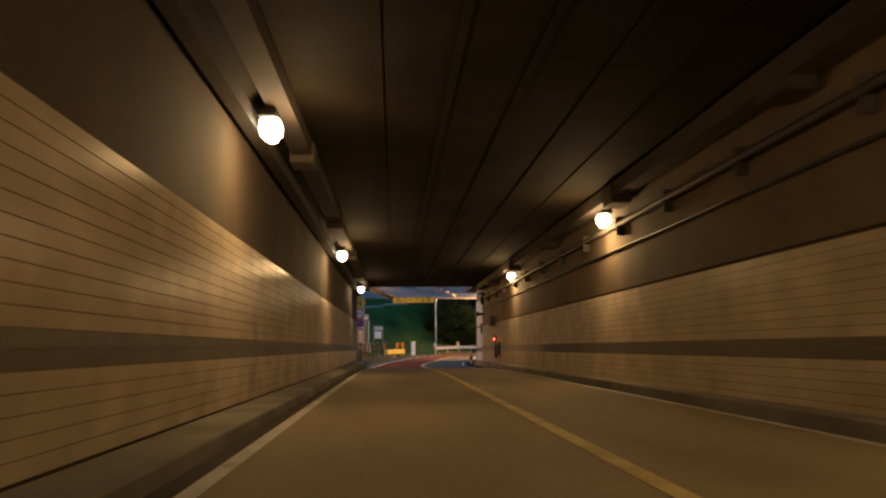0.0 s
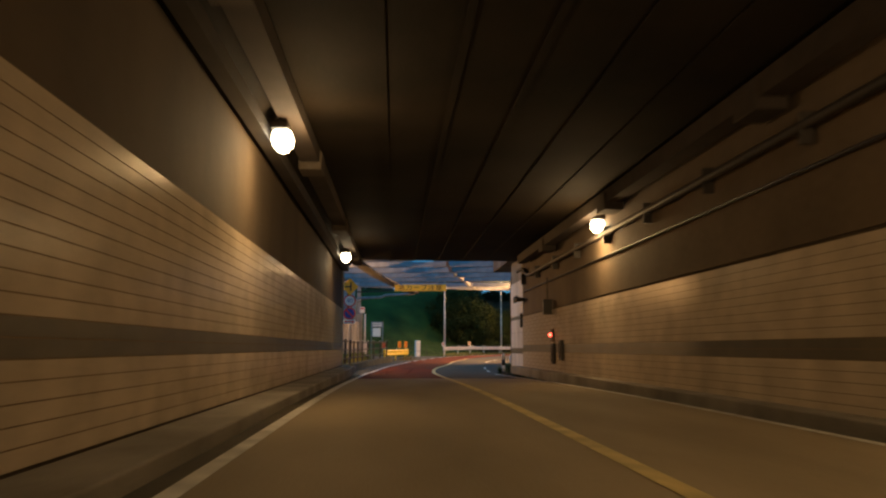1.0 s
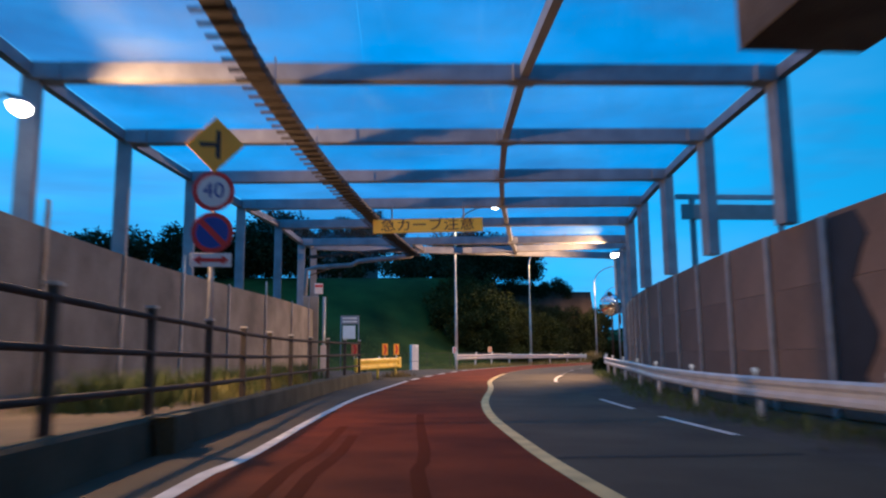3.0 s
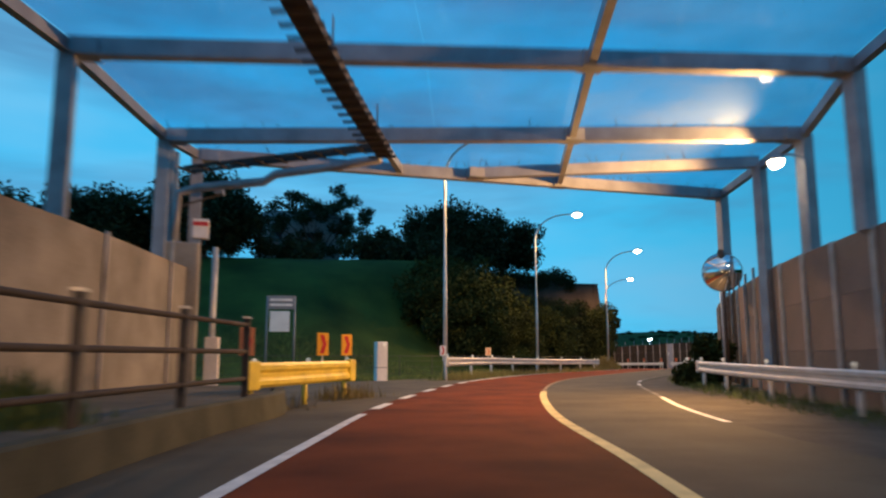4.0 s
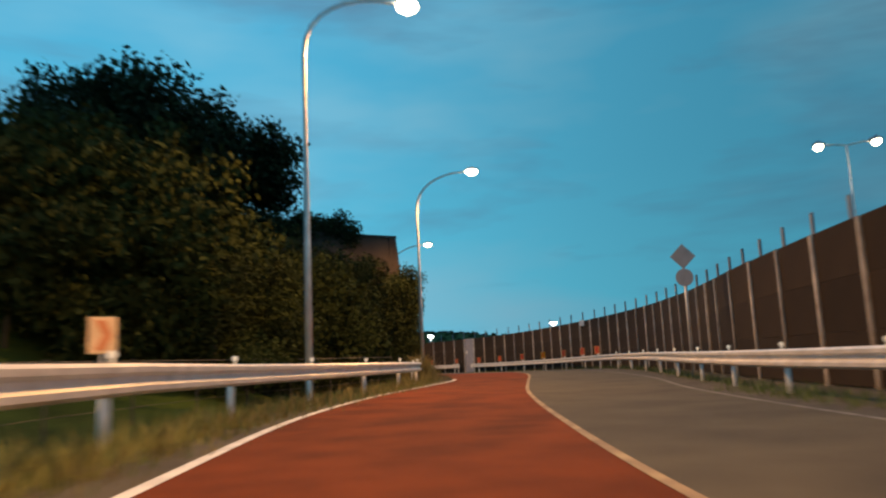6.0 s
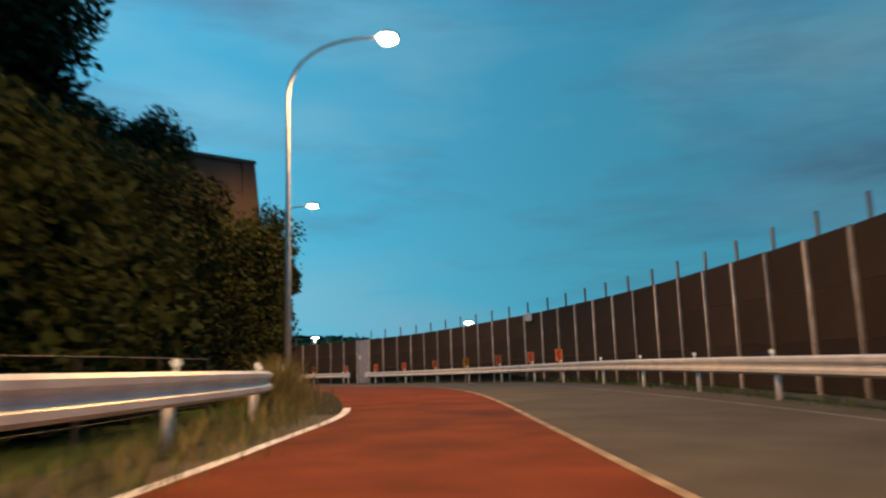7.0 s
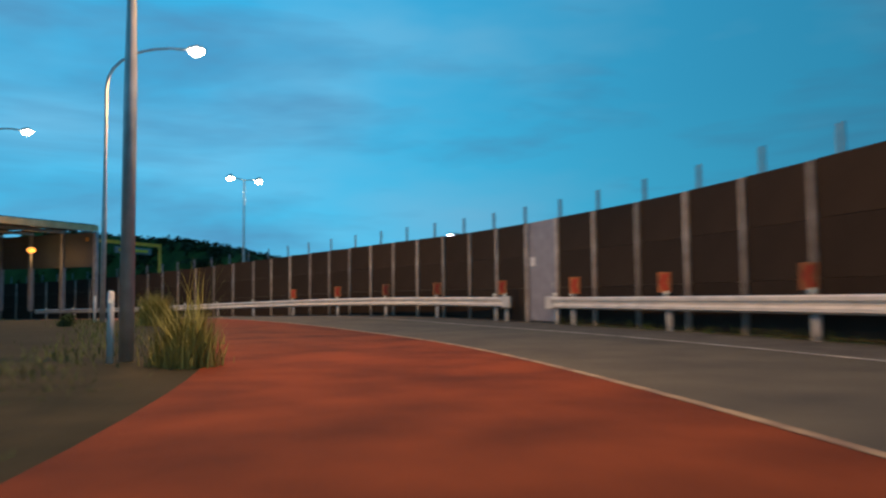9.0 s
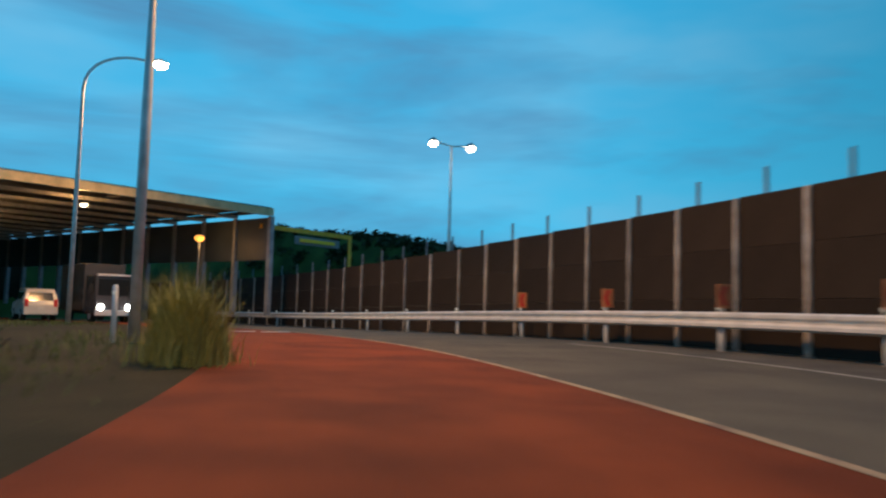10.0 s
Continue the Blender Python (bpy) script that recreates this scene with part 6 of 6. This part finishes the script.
    for k in range(7):
        x, y = 23 + 0.3 * k, 86.4 + 0.65 * k
        part("stem", Shape().tube([(x, y, zr(y) - 0.2), (x + 0.3, y, 2.5), (x + 0.2, y + 0.3, 5.5)], [0.09, 0.06, 0.02], 6), BARK, b, "", True)


ivy_wall()


def overhang():
    """Leafy branches that lean out from the wall's end towards the lane."""
    b = thing("bush", "leafy branches leaning out over the verge", "bush", "bushes")
    cs, rs = [], []
    for k in range(140):
        t, z = rng.random(), 2.0 + 4.3 * rng.random()
        reach = 1.4 + 0.37 * min(z - 2.0, 3.0)
        cs.append((25.3 + reach * t + rng.normal() * 0.15, 90.4 + 3.0 * t + rng.normal() * 0.3, z))
        rs.append(0.22 + 0.2 * rng.random())
    leaves("foliage", cs, rs, 27000, 0.12, LEAF_VINE, 0.7, 0.2, b)
    for k in range(7):
        q = cs[k * 3]
        part("branch", Shape().tube([(24.6, 89.9, -0.1), (24.9, 90.2, 2.4), ((24.9 + q[0]) / 2, (90.3 + q[1]) / 2, q[2] * 0.9), q], [0.07, 0.05, 0.03, 0.01], 6), BARK, b, "", True)


overhang()


def off_road(x, y, gap):
    """The nearest place at least gap metres left of the lane's edge line."""
    p, d, r = LEFT.at(LEFT.near(x, y))
    left = -((x - p.x) * r.x + (y - p.y) * r.y)
    k = max(0.0, gap - left)
    return x - r.x * k, y - r.y * k


def bank_bushes():
    """Rough shrubs on the slope between the grass and the wall."""
    for k in range(54):
        t = rng.random()
        x = 5.2 + 10.6 * t + rng.normal() * 1.2
        y = 66.5 + 11.5 * t + rng.normal() * 2.2
        r = 1.5 + 1.3 * rng.random()
        x, y = off_road(x, y, 2.6 + 1.2 * r)
        z0 = ground_z(x, y)
        b = thing("bush", "large rough green shrub on the bank", "bush", "bushes")
        cs = [(x + rng.normal() * r * 0.45, y + rng.normal() * r * 0.45, z0 + r * (0.2 + 1.3 * rng.random())) for _ in range(9)]
        leaves("foliage", cs, [r * (0.35 + 0.25 * rng.random()) for _ in cs], 2600, 0.22, LEAF_SHRUB, 0.9, 0.35, b)
        part("stem", Shape().tube([(x, y, z0 - 0.2), (x + 0.1, y, z0 + r)], [0.06, 0.02], 6), BARK, b, "", True)


bank_bushes()


def crest_hedge():
    """Dark hedge along the top of the bank under the trees."""
    for k in range(15):
        x, y = -30 + 3.2 * k + rng.normal() * 0.5, 76.0 + 0.18 * k + rng.normal() * 0.7
        z0 = ground_z(x, y)
        b = thing("bush", "dark hedge bush at the top of the bank", "bush", "hedge")
        cs = [(x + rng.normal() * 0.9, y + rng.normal() * 0.6, z0 + 0.3 + 1.3 * rng.random()) for _ in range(8)]
        leaves("foliage", cs, [0.7 + 0.4 * rng.random() for _ in cs], 900, 0.3, LEAF_DARK, 0.9, 0.3, b)
        part("stem", Shape().tube([(x, y, z0 - 0.2), (x + 0.1, y, z0 + 1)], [0.06, 0.02], 6), BARK, b, "", True)


crest_hedge()


def wall_front_growth():
    """Tall dense shrubs from the foot of the bank to the vine-grown wall."""
    for k in range(22):
        t = (k + 0.5) / 22
        x, y = 8.75 + 8.6 * t + rng.normal() * 0.4, 66.8 + 11.6 * t + rng.normal() * 0.6
        x, y = off_road(x, y, 3.6)
        z0, top = ground_z(x, y), 2.6 + 2.6 * t + rng.random()
        b = thing("bush", "tall dense shrub before the vine-grown wall", "bush", "bushes")
        cs = [(x + rng.normal() * 0.7, y + rng.normal() * 0.7, z0 + 0.3 + (top - 0.6) * rng.random()) for _ in range(14)]
        leaves("foliage", cs, [0.6 + 0.35 * rng.random() for _ in cs], 6500, 0.11, LEAF_SHRUB if k % 3 else LEAF_VINE, 0.95, 0.3, b)
        part("stem", Shape().tube([(x, y, z0 - 0.2), (x + 0.1, y, z0 + top * 0.7)], [0.07, 0.02], 6), BARK, b, "", True)


wall_front_growth()


def tree_foot_growth():
    """Dark shrubs that close the foot of the trees."""
    for x, y, r in ((5.0, 79.6, 1.9), (7.4, 80.4, 2.1), (9.8, 80.6, 2.3), (12.2, 81.4, 2.4), (14.6, 82.6, 2.4), (16.8, 84.2, 2.2), (11.0, 78.2, 2.0), (13.6, 79.4, 2.0)):
        z0 = ground_z(x, y)
        b = thing("bush", "dark bush at the foot of the trees", "bush", "hedge")
        cs = [(x + rng.normal() * r * 0.4, y + rng.normal() * r * 0.4, z0 + r * 1.5 * rng.random()) for _ in range(12)]
        leaves("foliage", cs, [r * (0.35 + 0.2 * rng.random()) for _ in cs], 2600, 0.24, LEAF_DARK, 0.9, 0.3, b)
        part("stem", Shape().tube([(x, y, z0 - 0.2), (x + 0.1, y, z0 + r)], [0.07, 0.02], 6), BARK, b, "", True)


tree_foot_growth()


def roadside_shrub(x, y, r, label, n=2600, material=LEAF, leaf=0.16, zb=None):
    z0 = ground_z(x, y) if zb is None else zb
    b = thing("shrub", label, "shrub", "shrubs")
    cs = [(x + rng.normal() * r * 0.35, y + rng.normal() * r * 0.35, z0 + r * (0.3 + 1.1 * rng.random())) for _ in range(12)]
    leaves("foliage", cs, [r * (0.3 + 0.2 * rng.random()) for _ in cs], n, leaf, material, 0.95, 0.3, b)
    for k in range(4):
        part("stem", Shape().tube([(x, y, z0 - 0.1), (x + 0.2 * k - 0.3, y + 0.1 * k, z0 + r)], [0.04, 0.012], 6), BARK, b)


roadside_shrub(3.05, 2.8, 0.27, "thin dark weeds round the striped posts", 420, LEAF_SHRUB, 0.08)
roadside_shrub(3.75, 4.3, 0.36, "dark weeds at the foot of the wall", 700, LEAF, 0.09)
roadside_shrub(11.6, 40.5, 1.12, "large dark shrub growing through the rail gap", 6000, LEAF_SHRUB, 0.17)
roadside_shrub(15.1, 49.3, 0.45, "small shrub at the rail joint", 900)
roadside_shrub(28.2, 119.8, 0.36, "low dark shrub on the verge", 900, LEAF, 0.10)


def grass(name, label, spots, n, h, material, spread, lift=0.0):
    """Loose long blades round a set of spots."""
    sp = np.array(spots, float)
    i = rng.integers(0, len(sp), n)
    ox, oy = rng.normal(size=n), rng.normal(size=n)
    x = sp[i, 0] + ox * spread
    y = sp[i, 1] + oy * spread
    z = np.array([zr(q) - 0.08 + lift + (hill(p, q) if hill(p, q) > 0.1 else 0) for p, q in zip(x, y)])
    a = rng.random(n) * 6.283
    hh = h * (0.45 + 0.8 * rng.random(n)) * (0.35 + 0.8 * np.exp(-0.22 * (ox ** 2 + oy ** 2)))
    lean = hh * (0.15 + 0.5 * rng.random(n))
    wd = 0.004 + 0.007 * rng.random(n)
    dx, dy = np.cos(a), np.sin(a)
    b0 = np.stack([x - dy * wd, y + dx * wd, z], 1)
    b1 = np.stack([x + dy * wd, y - dx * wd, z], 1)
    m0 = np.stack([x - dy * wd * 0.8 + dx * lean * 0.35, y + dx * wd * 0.8 + dy * lean * 0.35, z + hh * 0.6], 1)
    m1 = np.stack([x + dy * wd * 0.8 + dx * lean * 0.35, y - dx * wd * 0.8 + dy * lean * 0.35, z + hh * 0.6], 1)
    t = np.stack([x + dx * lean, y + dy * lean, z + hh], 1)
    v = np.stack([b0, b1, m1, m0, t], 1).reshape(-1, 3)
    k = np.arange(n) * 5
    f = [tuple(q) for q in np.stack([k, k + 1, k + 2, k + 3], 1).tolist()] + [tuple(q) for q in np.stack([k + 3, k + 2, k + 4], 1).tolist()]
    me = bpy.data.meshes.new(name)
    me.from_pydata(v.tolist(), [], f)
    me.materials.append(material)
    return tagged(new(name, me), label, "grass", kind="stuff")


def along(line, s0, s1, step, off):
    out = []
    for s in np.arange(s0, s1, step):
        p, d, r = line.at(s)
        out.append((p.x + r.x * off, p.y + r.y * off))
    return out


grass("grass", "long roadside grass under the guardrail", along(RAIL_L, 0, RAIL_L.length, 0.7, -0.5) + along(RAIL_L, 2, RAIL_L.length, 0.7, 0.25), 5000, 0.24, GRASS, 0.35)
grass("grass", "dry yellow grass clumps under the rails", along(RAIL_L, 1, RAIL_L.length, 1.7, 0.15) + [(-1.0, 32.9), (-0.5, 34.0), (-0.8, 33.5), (-2.2, 30)], 3800, 0.42, DRY_GRASS, 0.34)
grass("grass", "yellow weeds under the guardrail at the bank", along(RAIL_L, 2.5, 13, 1.3, 0.05) + along(RAIL_L, 1.5, 9, 1.1, -0.35), 2600, 0.40, WEED, 0.28)
grass("grass", "tall dry grass at the lamp foot", [(20.5, 77.2), (21.1, 78.6), (21.7, 80.2), (22.3, 81.4), (23.1, 83.2)], 3200, 1.05, DRY_GRASS, 0.4)
grass("grass", "tall dry grass clump at the lamp foot", [(30.95, 102.5), (30.85, 103.0)], 1100, 0.72, WEED, 0.17)
grass("grass", "tall thin yellow-green weeds beside the lane", [(31.15, 107.9), (31.45, 107.4)], 60, 1.45, WEED, 0.08)
grass("grass", "yellow-green weeds beside the lane", [(31.5, 107.3), (31.25, 107.8)], 300, 0.6, WEED, 0.16)
grass("grass", "yellow-green weed clump at the lamp foot", [(30.85, 119.4), (30.8, 119.9), (31.05, 118.9)], 2600, 0.95, WEED, 0.21)
grass("grass", "weeds along the verge before the barrier", along(RAIL_R, 0, RAIL_R.near(42.4, 113), 0.9, 0.35) + along(RAIL_R, 0.5, RAIL_R.near(20, 58), 0.9, -0.3), 9000, 0.28, GRASS, 0.25)
grass("grass", "weeds on the footway edge beside the sign", along(SH_L, SH_L.near(-4.2, 8), SH_L.near(-2.3, 29.5), 0.7, -0.7), 4200, 0.36, GRASS, 0.25)
grass("grass", "rough grass on the verge", [(rng.uniform(12, 24), rng.uniform(98, 140)) for _ in range(300)] + along(LEFT, LEFT.near(22.8, 78.8), LEFT.near(29.6, 127), 0.6, -1.9), 16000, 0.22, GRASS, 0.7)
grass("grass", "mown grass at the foot of the bank", [(rng.uniform(-12, 4), rng.uniform(48, 60)) for _ in range(400)], 15000, 0.22, GRASS, 0.8)


grass("grass", "dark weeds on the footway behind the handrail", [(-5.4, 8.6), (-5.2, 9.6), (-5.3, 11.4), (-5.0, 13.6), (-4.9, 14.4), (-4.7, 17.0), (-4.6, 19.0), (-4.4, 20.5), (-4.1, 23.0)], 9000, 0.5, GRASS, 0.34, 0.38)
grass("grass", "yellow-green weeds on the footway edge", [(-4.55, 11.2), (-4.4, 12.6), (-4.2, 15.8), (-3.9, 18.6)], 2200, 0.38, WEED, 0.22, 0.38)


def house():
    x, y = -6.6, 101.5
    z = ground_z(x, y)
    th = thing("house", "small grey house half hidden behind the trees", "house", at=(x, y, z))
    part("wall", Shape().box((0, 0, 3.8), (9, 6, 8.2)), HOUSE_WALL, th)
    part("roof", Shape().add([(-4.9, -3.4, 7.8), (4.9, -3.4, 7.8), (4.9, 3.4, 7.8), (-4.9, 3.4, 7.8), (-3.6, 0, 9.2), (3.6, 0, 9.2)], [(0, 1, 5, 4), (2, 3, 4, 5), (1, 2, 5), (3, 0, 4), (3, 2, 1, 0)]), ROOF_TILE, th)
    for k in (-2.4, 1.6):
        part("window", Shape().box((k, -3.02, 5.6), (1.3, 0.08, 1.1)), CAR_GLASS, th)


house()


def far_woods():
    """Dark woods on the ridges behind the barrier."""
    cs, rs = [], []
    for k in range(800):
        x, y = rng.uniform(20, 230), rng.uniform(235, 330)
        h = hill(x, y)
        if h > 2:
            cs.append((x, y, ground_z(x, y) - 0.2))
            rs.append(0.7 + 0.4 * rng.random())
    w = thing("woods", "dark wooded ridge in the distance", "woods")
    leaves("canopy", cs, rs, 26000, 0.9, LEAF_DARK, 0.5, 0.5, w)["kind"] = "stuff"


far_woods()


def hillside_woods():
    """Dark scrub on the slope behind the barrier and the far gallery."""
    cs, rs = [], []
    for k in range(900):
        s_ = rng.uniform(WALL.near(42, 124), WALL.length)
        p, d, r = WALL.at(s_)
        o = rng.uniform(6, 26)
        x, y = p.x + r.x * o, p.y + r.y * o
        if hill(x, y) > 1.0:
            cs.append((x, y, ground_z(x, y) - 0.25))
            rs.append(0.5 + 0.45 * rng.random())
    w = thing("woods", "dark scrub on the slope behind the barrier", "woods")
    leaves("canopy", cs, rs, 26000, 0.42, LEAF_DARK, 0.8, 0.5, w)["kind"] = "stuff"


hillside_woods()

# ---- pieces of walls last ----
barrier()
part("upper_face", Shape().box((TX1 + 0.015, -39.1, 3.2), (0.03, 77.7, 2.2)), UPPER_PALE, WALL_R, "pale stained concrete upper wall")
tiled(WALL_L, TX0, 1, 0.06, 2.37, (0.74, 1.0), 0.55)
tiled(WALL_R, TX1, -1, 0.0, 2.05, (0.62, 0.86), -0.15)
